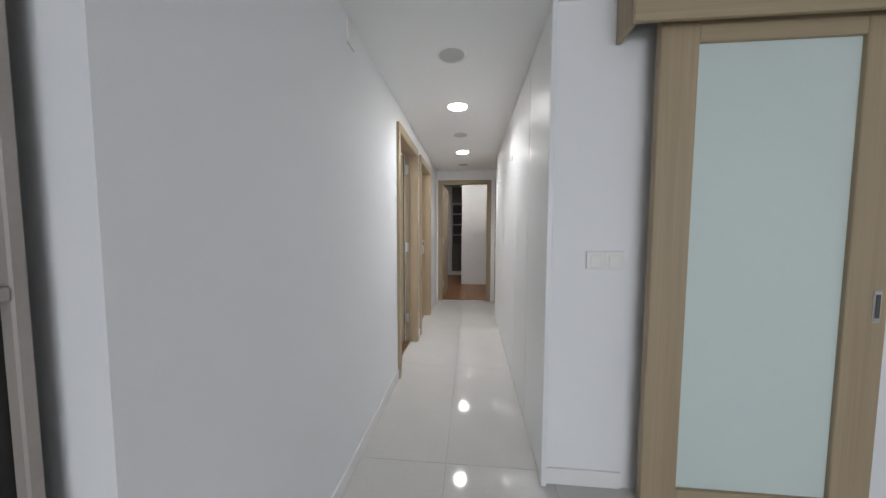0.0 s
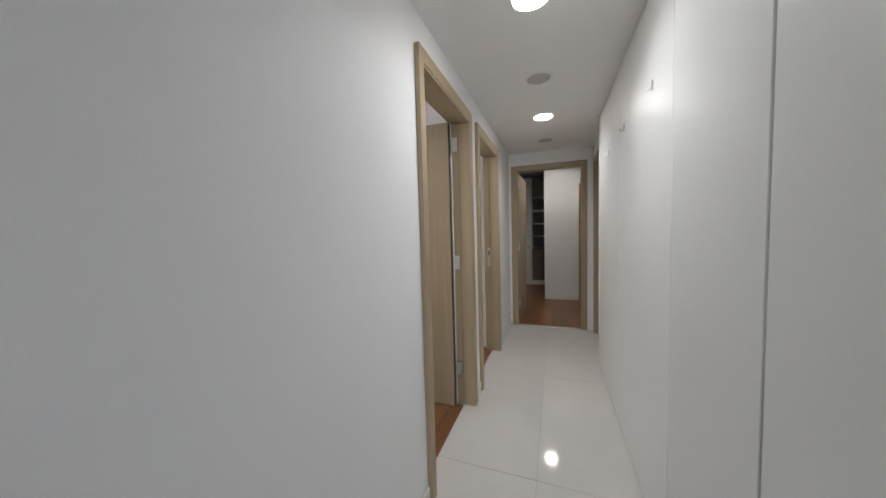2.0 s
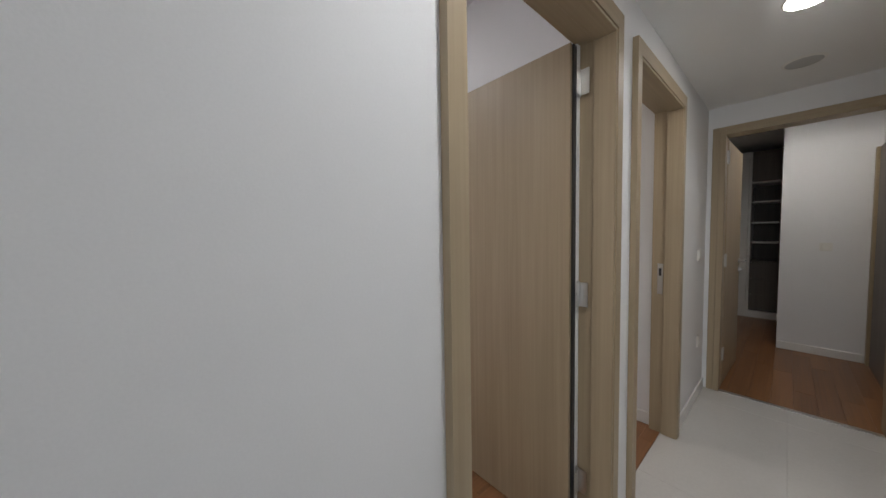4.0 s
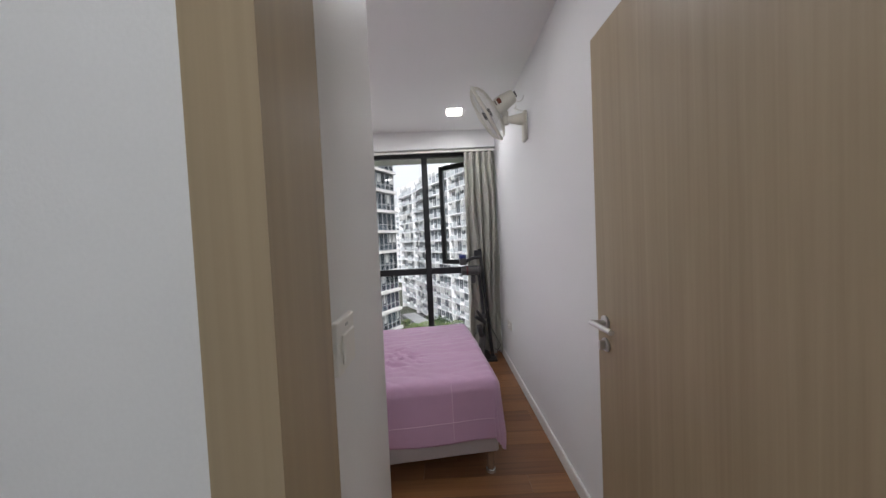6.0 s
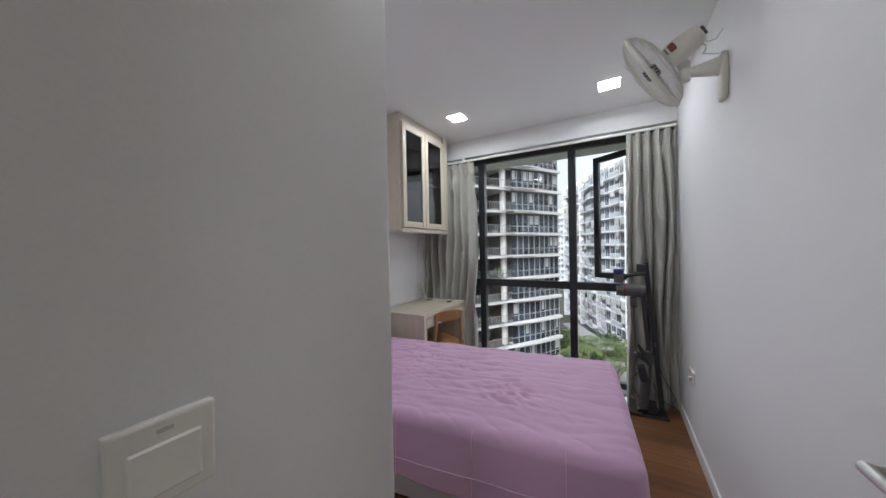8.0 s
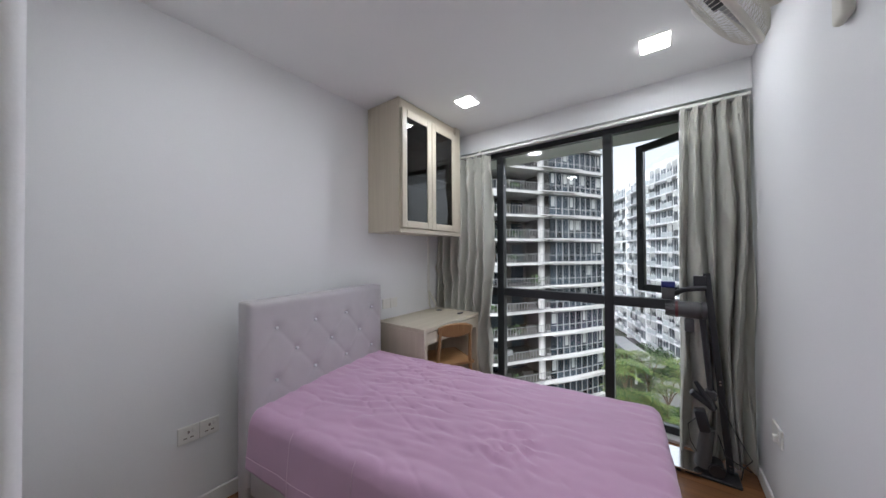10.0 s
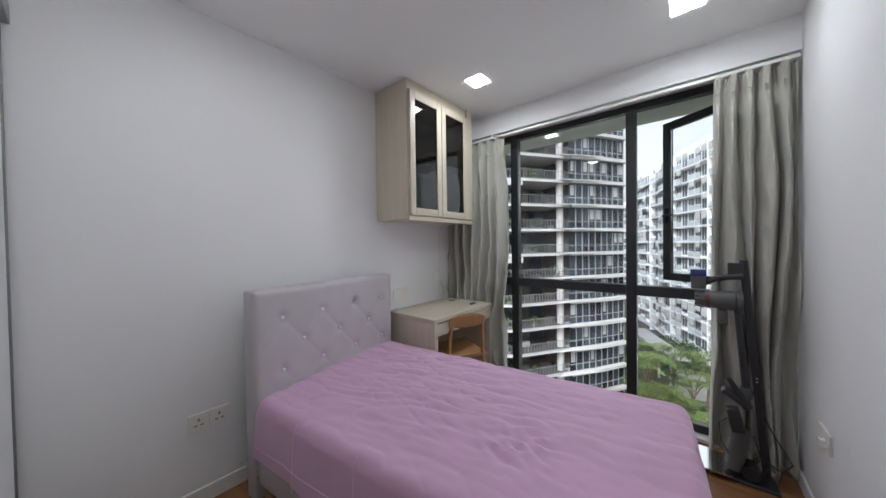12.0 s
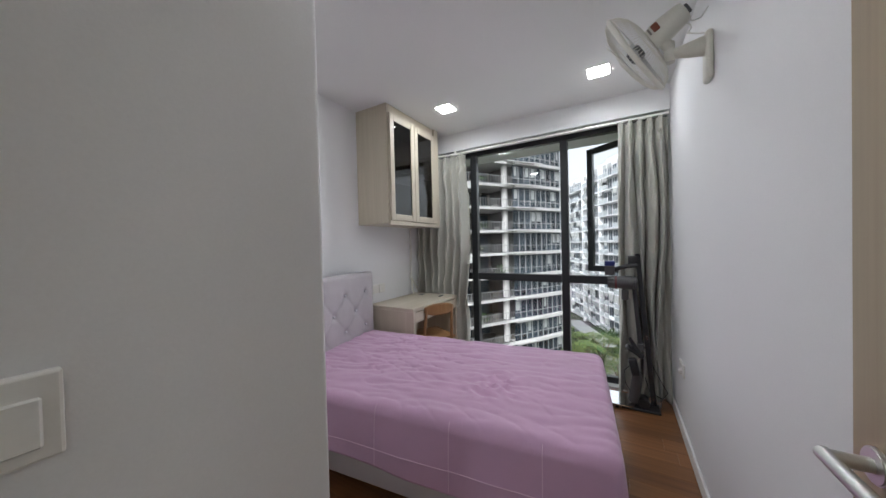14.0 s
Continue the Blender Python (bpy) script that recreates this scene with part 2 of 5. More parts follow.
def box(x0, x1, y0, y1, z0, z1, bevel=0.0, bm=None, seg=1):
    one = bmesh.new()
    bmesh.ops.create_cube(one, size=1)
    bmesh.ops.transform(one, verts=one.verts, matrix=Matrix.Translation(((x0 + x1) / 2, (y0 + y1) / 2, (z0 + z1) / 2)) @ Matrix.Diagonal((abs(x1 - x0), abs(y1 - y0), abs(z1 - z0), 1)))
    if bevel:
        bmesh.ops.bevel(one, geom=one.edges[:], offset=bevel, segments=seg, affect="EDGES", profile=0.5)
    if bm is None:
        return one
    return merge(bm, one)


def merge(bm, one):
    me = bpy.data.meshes.new("join")
    one.to_mesh(me)
    one.free()
    bm.from_mesh(me)
    bpy.data.meshes.remove(me)
    return bm


def turned(bm, at, m):
    """Turns a bmesh about a point."""
    bmesh.ops.transform(bm, verts=bm.verts, matrix=Matrix.Translation(at) @ m @ Matrix.Translation([-c for c in at]))
    return bm


def frame_to(a, b):
    d = Vector(b) - Vector(a)
    return Matrix.Translation((Vector(a) + Vector(b)) / 2) @ d.to_track_quat("Z", "Y").to_matrix().to_4x4(), d.length


def rod(a, b, r, r2=None, n=16, bm=None, bevel=0.0):
    one = bmesh.new()
    m, length = frame_to(a, b)
    bmesh.ops.create_cone(one, cap_ends=True, segments=n, radius1=r, radius2=r if r2 is None else r2, depth=length)
    if bevel:
        bmesh.ops.bevel(one, geom=[e for e in one.edges if len(e.link_faces) == 2 and any(len(f.verts) > 4 for f in e.link_faces)], offset=bevel, segments=2, affect="EDGES")
    bmesh.ops.transform(one, verts=one.verts, matrix=m)
    return one if bm is None else merge(bm, one)


def tube(points, r, n=6, bm=None, closed=False):
    """A thin round wire through points."""
    bm = bmesh.new() if bm is None else bm
    pts = [Vector(p) for p in points]
    rings = []
    for i, p in enumerate(pts):
        a = pts[i - 1] if i or closed else p
        b = pts[(i + 1) % len(pts)] if i + 1 < len(pts) or closed else p
        q = (b - a).to_track_quat("Z", "Y")
        rings.append([bm.verts.new(p + q @ Vector((r * math.cos(2 * math.pi * k / n), r * math.sin(2 * math.pi * k / n), 0))) for k in range(n)])
    for i in range(len(rings) - (0 if closed else 1)):
        a, b = rings[i], rings[(i + 1) % len(rings)]
        for k in range(n):
            bm.faces.new((a[k], a[(k + 1) % n], b[(k + 1) % n], b[k]))
    if not closed:
        bm.faces.new(rings[0])
        bm.faces.new(rings[-1])
    return bm


def sheet(nu, nv, f, bm=None):
    """A grid of faces over (0..1, 0..1) through f(u, v)."""
    bm = bmesh.new() if bm is None else bm
    g = [[bm.verts.new(f(i / nu, j / nv)) for j in range(nv + 1)] for i in range(nu + 1)]
    for i in range(nu):
        for j in range(nv):
            bm.faces.new((g[i][j], g[i + 1][j], g[i + 1][j + 1], g[i][j + 1]))
    return bm


def thick(ob, d, offset=0.0):
    s = ob.modifiers.new("thickness", "SOLIDIFY")
    s.thickness, s.offset = d, offset
    return ob


def lathe(profile, n=24, bm=None):
    """Turns (radius, height) pairs about z."""
    bm = bmesh.new() if bm is None else bm
    rings = [[bm.verts.new((max(r, 1e-4) * math.cos(2 * math.pi * k / n), max(r, 1e-4) * math.sin(2 * math.pi * k / n), z)) for k in range(n)] for r, z in profile]
    for a, b in zip(rings, rings[1:]):
        for k in range(n):
            bm.faces.new((a[k], a[(k + 1) % n], b[(k + 1) % n], b[k]))
    bm.faces.new(rings[0])
    bm.faces.new(rings[-1])
    return bm


# ---- plan ----
RIGHT = 0.978          # storage panels beside the corridor
ROOM_R = 3.905         # bedroom wall with the fan
ROOM_L = 1.455         # bedroom wall with the headboard
ROOM_W = -3.22         # bedroom wall over the window
GLASS_X = -3.405
DOOR_H, DOOR_TOP = 2.10, 2.165

# floors under everything
structure("floor_hall", box(-0.07, 5.2, -4.1, 6.0, -0.12, -0.012), GROUT, "grey grout bed under the hall tiles", "floor")
structure("floor_bedroom", box(-3.5, -0.07, 1.35, 5.2, -0.12, -0.014), GROUT, "screed under the bedroom planks", "floor")
structure("floor_main_bedroom", box(-2.6, 3.2, 6.0, 9.9, -0.12, -0.014), GROUT, "screed under the far bedroom planks", "floor")

# ceilings
structure("ceiling_hall", box(-0.12, 5.2, -4.1, 6.05, HALL_Z, HALL_Z + 0.1), CEILING, "white painted low hall ceiling", "ceiling")
structure("ceiling_living", box(-3.0, -0.12, -4.1, 1.15, HALL_Z, HALL_Z + 0.1), CEILING, "white painted living room ceiling", "ceiling")
structure("ceiling_bedroom", box(-3.6, -0.12, 1.3, 5.2, ROOM_Z, ROOM_Z + 0.1), CEILING, "white painted bedroom ceiling", "ceiling")
structure("ceiling_main_bedroom", box(-2.6, 3.2, 6.05, 9.9, 2.6, 2.7), CEILING, "white painted far bedroom ceiling", "ceiling")

# corridor wall with two doorways
w = box(-0.12, 0, 1.042, 3.07, 0, ROOM_Z)
box(-0.12, 0, 3.965, 4.16, 0, ROOM_Z, bm=w)
box(-0.12, 0, 5.068, 6.0, 0, ROOM_Z, bm=w)
box(-0.12, 0, 3.07, 3.965, 2.155, ROOM_Z, bm=w)
box(-0.12, 0, 4.16, 5.068, 2.155, ROOM_Z, bm=w)
structure("wall_corridor", w, PAINT, "white painted corridor wall with two doorways", "wall")
# end wall with the far bedroom's doorway
w = box(-0.12, 0.05, 6.0, 6.12, 0, 2.7)
box(0.965, 1.3, 6.0, 6.12, 0, 2.7, bm=w)
box(0.05, 0.965, 6.0, 6.12, 2.155, 2.7, bm=w)
box(-2.6, -0.12, 6.0, 6.12, 0, 2.7, bm=w)
box(1.3, 3.2, 6.0, 6.12, 0, 2.7, bm=w)
structure("wall_end", w, PAINT, "white painted wall at the corridor's end", "wall")
# wall behind the storage panels, then the bathroom doorway
w = box(1.0, 1.16, 2.2, 4.946, 0, HALL_Z)
box(1.045, 1.16, 4.946, 4.985, 0, HALL_Z, bm=w)
box(1.045, 1.16, 5.93, 6.0, 0, HALL_Z, bm=w)
box(1.045, 1.16, 4.985, 5.93, 2.155, HALL_Z, bm=w)
structure("wall_storage", w, PAINT, "white painted wall behind the storage panels", "wall")
structure("wall_utility", box(5.201, 5.3, 2.09, 6.1, 0, HALL_Z), PAINT, "white painted closing wall", "wall")
structure("wall_switch", box(1.0, 5.2, 2.09, 2.2, 0, HALL_Z), PAINT, "white painted wall with light switches", "wall")

# bedroom shell
structure("wall_fan", box(-3.55, -0.12, ROOM_R, ROOM_R + 0.1, 0, ROOM_Z), PAINT, "white painted bedroom wall with a fan", "wall")
structure("wall_headboard", box(-3.55, -0.12, ROOM_L - 0.12, ROOM_L, 0, ROOM_Z), PAINT, "white painted bedroom wall behind the bed", "wall")
structure("wall_window_head", box(-3.55, ROOM_W, ROOM_L, ROOM_R, 2.385, ROOM_Z), PAINT, "white painted beam over the window", "wall")
w = box(-3.55, -3.30, ROOM_L, ROOM_R, -0.1, 0.02)
structure("window_sill", w, SKIRT, "white stone sill under the window", "sill")
structure("wall_nook", box(-0.575, -0.05, 2.93, 3.0745, 0, ROOM_Z, 0.012, seg=3), PAINT, "white painted wall stub beside the bedroom door", "wall", True)
# second room
structure("wall_second_room", box(-2.4, -0.12, 5.07, 5.2, 0, ROOM_Z), PAINT, "warm white wall of the second room", "wall")
structure("wall_second_room_back", box(-2.5, -2.4, 4.0, 5.2, 0, ROOM_Z), PAINT, "white back wall of the second room", "wall")
# far bedroom
w = box(0.40, 3.2, 7.72, 9.9, 0, 2.6)
structure("wall_main_block", w, PAINT, "white painted wall in the far bedroom", "wall")
structure("wall_main_back", box(-2.6, 0.4, 9.75, 9.9, 0, 2.6), PAINT, "white back wall of the far bedroom", "wall")
structure("wall_main_side", box(-2.7, -2.6, 6.0, 9.9, 0, 2.7), PAINT, "white side wall of the far bedroom", "wall")
structure("wall_main_right", box(1.03, 1.15, 6.12, 7.72, 0, 2.6), PAINT, "white side wall of the far bedroom", "wall")
# unseen living room behind the start, its window opening assumed to let daylight in
structure("wall_living_left", box(-3.0, -0.12, 1.042, 1.15, 0, HALL_Z), PAINT, "white living room wall", "wall")
structure("wall_living_side", box(-3.1, -3.0, -4.1, 1.1, 0, HALL_Z), PAINT, "white living room side wall", "wall")
structure("wall_living_far", box(5.2, 5.3, -4.1, 2.2, 0, HALL_Z), PAINT, "white living room far wall", "wall")
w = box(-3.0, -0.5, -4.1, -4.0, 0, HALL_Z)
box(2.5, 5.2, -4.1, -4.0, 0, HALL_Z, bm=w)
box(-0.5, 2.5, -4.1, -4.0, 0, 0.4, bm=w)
structure("wall_living_opening", w, PAINT, "unseen white living room wall with an assumed window opening", "wall")


# skirting boards
def skirting(x0, x1, y0, y1):
    return structure("baseboard", box(x0, x1, y0, y1, 0, 0.085, 0.004), SKIRT, "white painted skirting board", "baseboard")


skirting(-3.2, -0.16, ROOM_R - 0.014, ROOM_R - 0.001)
skirting(-3.2, -0.6, ROOM_L + 0.001, ROOM_L + 0.014)
skirting(-0.565, -0.09, 3.075, 3.086)
skirting(-2.4, -0.13, 5.056, 5.069)
skirting(0.4, 0.98, 7.706, 7.719)
skirting(0.001, 0.012, 5.08, 6.0)
skirting(0.001, 0.012, 1.042, 3.065)
skirting(0.001, 0.012, 3.992, 4.145)
skirting(1.001, 1.36, 2.078, 2.089)


# ---- doorways ----
def doorway_x(name, xa, xb, y0, y1, near, label):
    """A lined doorway in a wall across x from xa (room) to xb (corridor); architraves stand on the faces."""
    d = thing(name, ((xa + xb) / 2, (y0 + y1) / 2, 0), label, "door frame", kind="structure")
    aw, thin, proud = 0.053, 0.012, 0.024
    lo, hi = min(xa, xb), max(xa, xb)
    front = hi + proud
    part("jamb", box(near if near else lo - thin, front, y0 - 0.03, y0, 0, DOOR_H + 0.03), OAK, d)
    part("jamb", box(lo - thin, front, y1, y1 + 0.03, 0, DOOR_H + 0.03), OAK, d)
    part("head", box(lo - thin, front, y0, y1, DOOR_H, DOOR_H + 0.03), OAK_Y, d)
    for x0, x1 in ((hi + 0.0005, front), (lo - thin + 0.001, lo - 0.001)):
        if x1 == front or not near:
            part("architrave", box(x0, x1, y0 - aw, y0 - 0.03, 0, DOOR_TOP), OAK, d)
        part("architrave", box(x0, x1, y1 + 0.03, y1 + aw, 0, DOOR_TOP), OAK, d)
        part("architrave", box(x0, x1, y0 - 0.03, y1 + 0.03, DOOR_H + 0.03, DOOR_TOP), OAK_Y, d)
    return d


d1 = doorway_x("door_1", -0.12, 0.0, 3.12, 3.93, -0.082, "pale oak lined bedroom doorway")
part("stop", box(-0.062, 0.02, 3.918, 3.9298, 0, DOOR_H - 0.0125, 0.0015), OAK, d1)
part("stop", box(-0.062, 0.02, 3.1205, 3.9298, DOOR_H - 0.012, DOOR_H - 0.0002, 0.0015), OAK_Y, d1)
d2 = doorway_x("door_2", -0.12, 0.0, 4.207, 5.02, 0, "pale oak lined doorway of the second room")
part("stop", box(-0.062, 0.02, 5.008, 5.0198, 0, DOOR_H - 0.0125, 0.0015), OAK, d2)
part("stop", box(-0.062, 0.02, 4.2075, 5.0198, DOOR_H - 0.012, DOOR_H - 0.0002, 0.0015), OAK_Y, d2)
strike = part("strike_plate", box(-0.1, -0.07, 5.0175, 5.0198, 0.93, 1.13, 0.001), STEEL, d2, "steel strike plate")
part("latch_hole", box(-0.092, -0.078, 5.0165, 5.0174, 1.05, 1.1), DARK, strike)

d3 = thing("door_3", (0.51, 6.06, 0), "pale oak lined doorway at the corridor's end", "door frame", kind="structure")
for x0, x1 in ((0.072, 0.11), (0.9, 0.93)):
    part("jamb", box(x0, x1, 5.988, 6.132, 0, DOOR_H + 0.03, 0.002), OAK, d3)
part("head", box(0.11, 0.9, 5.988, 6.132, DOOR_H, DOOR_H + 0.03, 0.002), OAK_X, d3)
part("architrave", box(0.03, 0.0715, 5.989, 5.999, 0, DOOR_TOP, 0.003), OAK, d3)
part("architrave", box(0.9305, 0.97, 5.989, 5.999, 0, DOOR_TOP, 0.003), OAK, d3)
part("architrave", box(0.072, 0.93, 5.989, 5.999, DOOR_H + 0.0305, DOOR_TOP, 0.003), OAK_X, d3)
part("threshold", box(0.11, 0.905, 6.0, 6.04, -0.01, 0.004, 0.001), STEEL, d3)

d4 = thing("door_4", (1.1, 5.45, 0), "pale oak bathroom doorway with a closed door", "door frame", kind="structure")
for y0, y1 in ((5.0, 5.03), (5.885, 5.915)):
    part("jamb", box(1.034, 1.17, y0, y1, 0, DOOR_H + 0.03, 0.002), OAK, d4)
part("head", box(1.034, 1.17, 5.03, 5.885, DOOR_H, DOOR_H + 0.03, 0.002), OAK_Y, d4)
part("architrave", box(1.034, 1.044, 4.96, 4.9995, 0, DOOR_TOP, 0.003), OAK, d4)
part("architrave", box(1.034, 1.044, 5.9155, 5.955, 0, DOOR_TOP, 0.003), OAK, d4)
part("architrave", box(1.034, 1.044, 5.0, 5.915, DOOR_H + 0.0305, DOOR_TOP, 0.003), OAK_Y, d4)
part("leaf", box(1.11, 1.15, 5.034, 5.881, 0.006, DOOR_H - 0.004, 0.002), OAK, d4)


def lever(parent, at, out, along, label="brushed steel lever handle"):
    """A lever handle on a round rose, and a thumb turn under it. out: away from the leaf; along: the way the lever points."""
    at, out, along = Vector(at), Vector(out), Vector(along)
    h = part("handle", rod(at, at + out * 0.008, 0.026, n=24, bevel=0.002), STEEL, parent, label, True)
    part("neck", rod(at + out * 0.008, at + out * 0.055, 0.0105, n=16), STEEL, h, smooth=True)
    part("lever", rod(at + out * 0.052 - along * 0.012, at + out * 0.052 + along * 0.125, 0.0105, n=16, bevel=0.004), STEEL, h, smooth=True)
    low = at - Vector((0, 0, 0.085))
    esc = part("escutcheon", rod(low, low + out * 0.008, 0.026, n=24, bevel=0.002), STEEL, parent, smooth=True)
    bm = box(-0.006, 0.006, -0.012, 0.012, -0.017, 0.017, 0.003)
    bmesh.ops.transform(bm, verts=bm.verts, matrix=Matrix.Translation(low + out * 0.018) @ out.to_track_quat("Y", "Z").to_matrix().to_4x4())
    part("thumb_turn", bm, STEEL, esc)


def hinge(parent, x, y, z, sx, sy):
    """A butt hinge: knuckle and two leaves."""
    k = part("hinge", rod((x, y, z - 0.055), (x, y, z + 0.055), 0.008, n=12, bevel=0.002), STEEL, parent, "steel butt hinge", True)
    part("hinge_leaf", box(x, x + sx * 0.042, y - 0.0015 + sy * 0.0005, y + 0.0015 + sy * 0.0005, z - 0.05, z + 0.05), STEEL, k)
    part("hinge_leaf", box(x + sx * 0.0102, x + sx * 0.0117, y - 0.038, y - 0.006, z - 0.05, z + 0.05), STEEL, k)


# bedroom door, opened against the wall
leaf = thing("bedroom_door", (-0.14, 3.9, 0), "open pale oak veneered bedroom door with steel lever", "door")
swing = pose(0, 0, 0, 0, 0, 0.9)
PIN = (-0.13, 3.905, 0)
door_bm = turned(box(-0.945, -0.128, 3.862, 3.902, 0.008, 2.092, 0.0015), PIN, swing)
panel = part("leaf", door_bm, OAK, leaf)
vec = lambda p: tuple(Matrix.Translation(PIN) @ swing @ Matrix.Translation([-c for c in PIN]) @ Vector(p))
rot = swing.to_3x3()
lever(leaf, vec((-0.888, 3.862, 1.012)), rot @ Vector((0, -1, 0)), rot @ Vector((1, 0, 0)))
for z in (0.28, 1.085, 1.945):
    hinge(leaf, -0.118, 3.915, z, 1, 0)

# dark filler closes the hinge gap and stands in for its shade
part("hinge_gap_shade", box(-0.1275, -0.122, 3.877, 3.9295, 0.01, 2.09), DARK, leaf, "dark strip standing in for the shaded hinge gap")

# far bedroom door, opened inward
leaf = thing("far_bedroom_door", (0.115, 6.14, 0), "open pale oak veneered door of the far bedroom", "door")
FPIN = (0.112, 6.137, 0)
fsw = pose(0, 0, 0, 0, 0, 88)
part("leaf", turned(box(0.114, 0.9, 6.137, 6.177, 0.008, 2.092, 0.0015), FPIN, fsw), OAK, leaf)
fv = lambda p: tuple(Matrix.Translation(FPIN) @ fsw @ Matrix.Translation([-c for c in FPIN]) @ Vector(p))
lever(leaf, fv((0.835, 6.137, 1.035)), fsw.to_3x3() @ Vector((0, -1, 0)), fsw.to_3x3() @ Vector((-1, 0, 0)))
for z in (0.28, 1.085, 1.945):
    k = part("hinge", rod((0.116, 6.135, z - 0.055), (0.116, 6.135, z + 0.055), 0.008, n=12), STEEL, leaf, "steel butt hinge", True)
    part("hinge_leaf", box(0.1101, 0.112, 6.09, 6.133, z - 0.05, z + 0.05), STEEL, k)

# ---- corridor ----
# storage panels: flush laminate boards with shadow gaps
store = thing("storage_panels", (1.0, 3.4, 0), "glossy white flush storage panels along the corridor", "wall panel", kind="structure")
for y0, y1 in ((2.118, 2.568), (2.577, 3.096), (3.1, 3.998), (4.002, 4.918)):
    part("panel", box(RIGHT, 0.999, y0, y1, 0.012, HALL_Z - 0.006, 0.0015), LAMINATE, store)
part("end_trim", box(0.973, 1.0, 2.06, 2.114, 0, HALL_Z - 0.001, 0.003), LAMINATE, store)
part("end_trim", box(0.97, 1.044, 4.922, 4.946, 0, HALL_Z - 0.001, 0.003), PAINT, store)
part("joint_strip", box(0.983, 0.9995, 2.5685, 2.5765, 0.012, HALL_Z - 0.006), GREYDISC, store, "pale grey joint strip")
part("plinth", box(0.984, 0.9995, 2.116, 4.92, 0, 0.01), GREYDISC, store, "dark plinth gap")

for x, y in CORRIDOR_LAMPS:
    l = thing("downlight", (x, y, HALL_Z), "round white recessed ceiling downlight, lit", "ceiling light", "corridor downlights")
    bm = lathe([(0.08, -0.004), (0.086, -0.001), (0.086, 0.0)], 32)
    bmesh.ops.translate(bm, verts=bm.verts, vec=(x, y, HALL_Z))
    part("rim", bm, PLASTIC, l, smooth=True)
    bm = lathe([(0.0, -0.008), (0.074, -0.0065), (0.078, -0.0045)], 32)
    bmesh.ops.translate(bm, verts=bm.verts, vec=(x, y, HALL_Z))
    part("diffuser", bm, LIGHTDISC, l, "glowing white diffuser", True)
for y in (2.463, 3.978, 5.485):
    l = thing("ceiling_diffuser", (0.49, y, HALL_Z), "round grey ceiling air outlet with pale rim", "air outlet", "corridor air outlets")
    bm = lathe([(0.075, -0.006), (0.086, -0.005), (0.092, 0.0)], 32)
    bmesh.ops.translate(bm, verts=bm.verts, vec=(0.49, y, HALL_Z))
    part("rim", bm, PLASTIC, l, smooth=True)
    bm = lathe([(0.0, -0.014), (0.05, -0.013), (0.074, -0.008), (0.076, -0.006)], 32)
    bmesh.ops.translate(bm, verts=bm.verts, vec=(0.49, y, HALL_Z))
    part("grille", bm, GREYDISC, l, smooth=True)


def plate(name, at, out, w, h, rockers, label, category="light switch", mat=PLASTIC):
    """A wall plate: bevelled face and rockers. out is the wall's normal, one of the four ways."""
    at, out = Vector(at), Vector(out)
    e = thing(name, at, label, category)
    side = Vector((0, 0, 1)).cross(out)
    m = Matrix([[side.x, -out.x, 0, 0], [side.y, -out.y, 0, 0], [0, 0, 1, 0], [0, 0, 0, 1]])

    def put(n, bm, mt, parent):
        bmesh.ops.transform(bm, verts=bm.verts, matrix=Matrix.Translation(at) @ m)
        return part(n, bm, mt, parent)
    body = put("faceplate", box(-w / 2, w / 2, -0.011, 0.0, -h / 2, h / 2, 0.003, seg=2), mat, e)
    for cx, cz, rw, rh in rockers:
        r = put("rocker", box(cx - rw / 2, cx + rw / 2, -0.015, -0.011, cz - rh / 2, cz + rh / 2, 0.002), mat, e)
    return e, put


for cx in (1.207, 1.292):
    plate("light_switch", (cx, 2.089, 1.135), (0, -1, 0), 0.086, 0.086, [(0, -0.002, 0.05, 0.055)], "white square wall switch with one rocker")
plate("light_switch", (0.0, 5.7, 1.15), (1, 0, 0), 0.086, 0.086, [(0, 0, 0.05, 0.055)], "white square wall switch beside the far door")
plate("wall_outlet", (0.0, 5.74, 0.46), (1, 0, 0), 0.06, 0.086, [(0, 0, 0.03, 0.03)], "small white wall outlet", "outlet")
plate("light_switch", (0.72, 7.719, 1.15), (0, -1, 0), 0.086, 0.086, [(0, 0, 0.05, 0.055)], "white square wall switch in the far bedroom")
plate("junction_plate", (0.0, 2.118, 2.255), (1, 0, 0), 0.09, 0.12, [], "small white junction cover high on the wall", "cover plate")
e, put = plate("light_switch", (-0.234, 3.075, 1.199), (0, 1, 0), 0.08, 0.08, [(0, -0.004, 0.054, 0.046)], "white square wall switch with one wide rocker")
put("indicator", box(-0.006, 0.006, -0.0118, -0.011, 0.027, 0.031), GREYDISC, e)
for y, z in ((3.342, 1.903), (3.897, 1.9), (4.46, 1.875)):
    hk = thing("adhesive_hook", (RIGHT, y, z), "small clear adhesive wall hook", "hook")
    part("pad", box(RIGHT - 0.004, RIGHT - 0.0005, y - 0.009, y + 0.009, z - 0.012, z + 0.03, 0.001), GREYDISC, hk)
    part("hook", tube([(RIGHT - 0.004, y, z + 0.004), (RIGHT - 0.016, y, z - 0.012), (RIGHT - 0.022, y, z - 0.006), (RIGHT - 0.024, y, z + 0.006)], 0.0025), STEEL, hk)

# sliding glass door of the kitchen with its pelmet
sd = thing("sliding_door", (1.9, 2.0, 0), "pale oak framed sliding door with frosted glass", "sliding door")
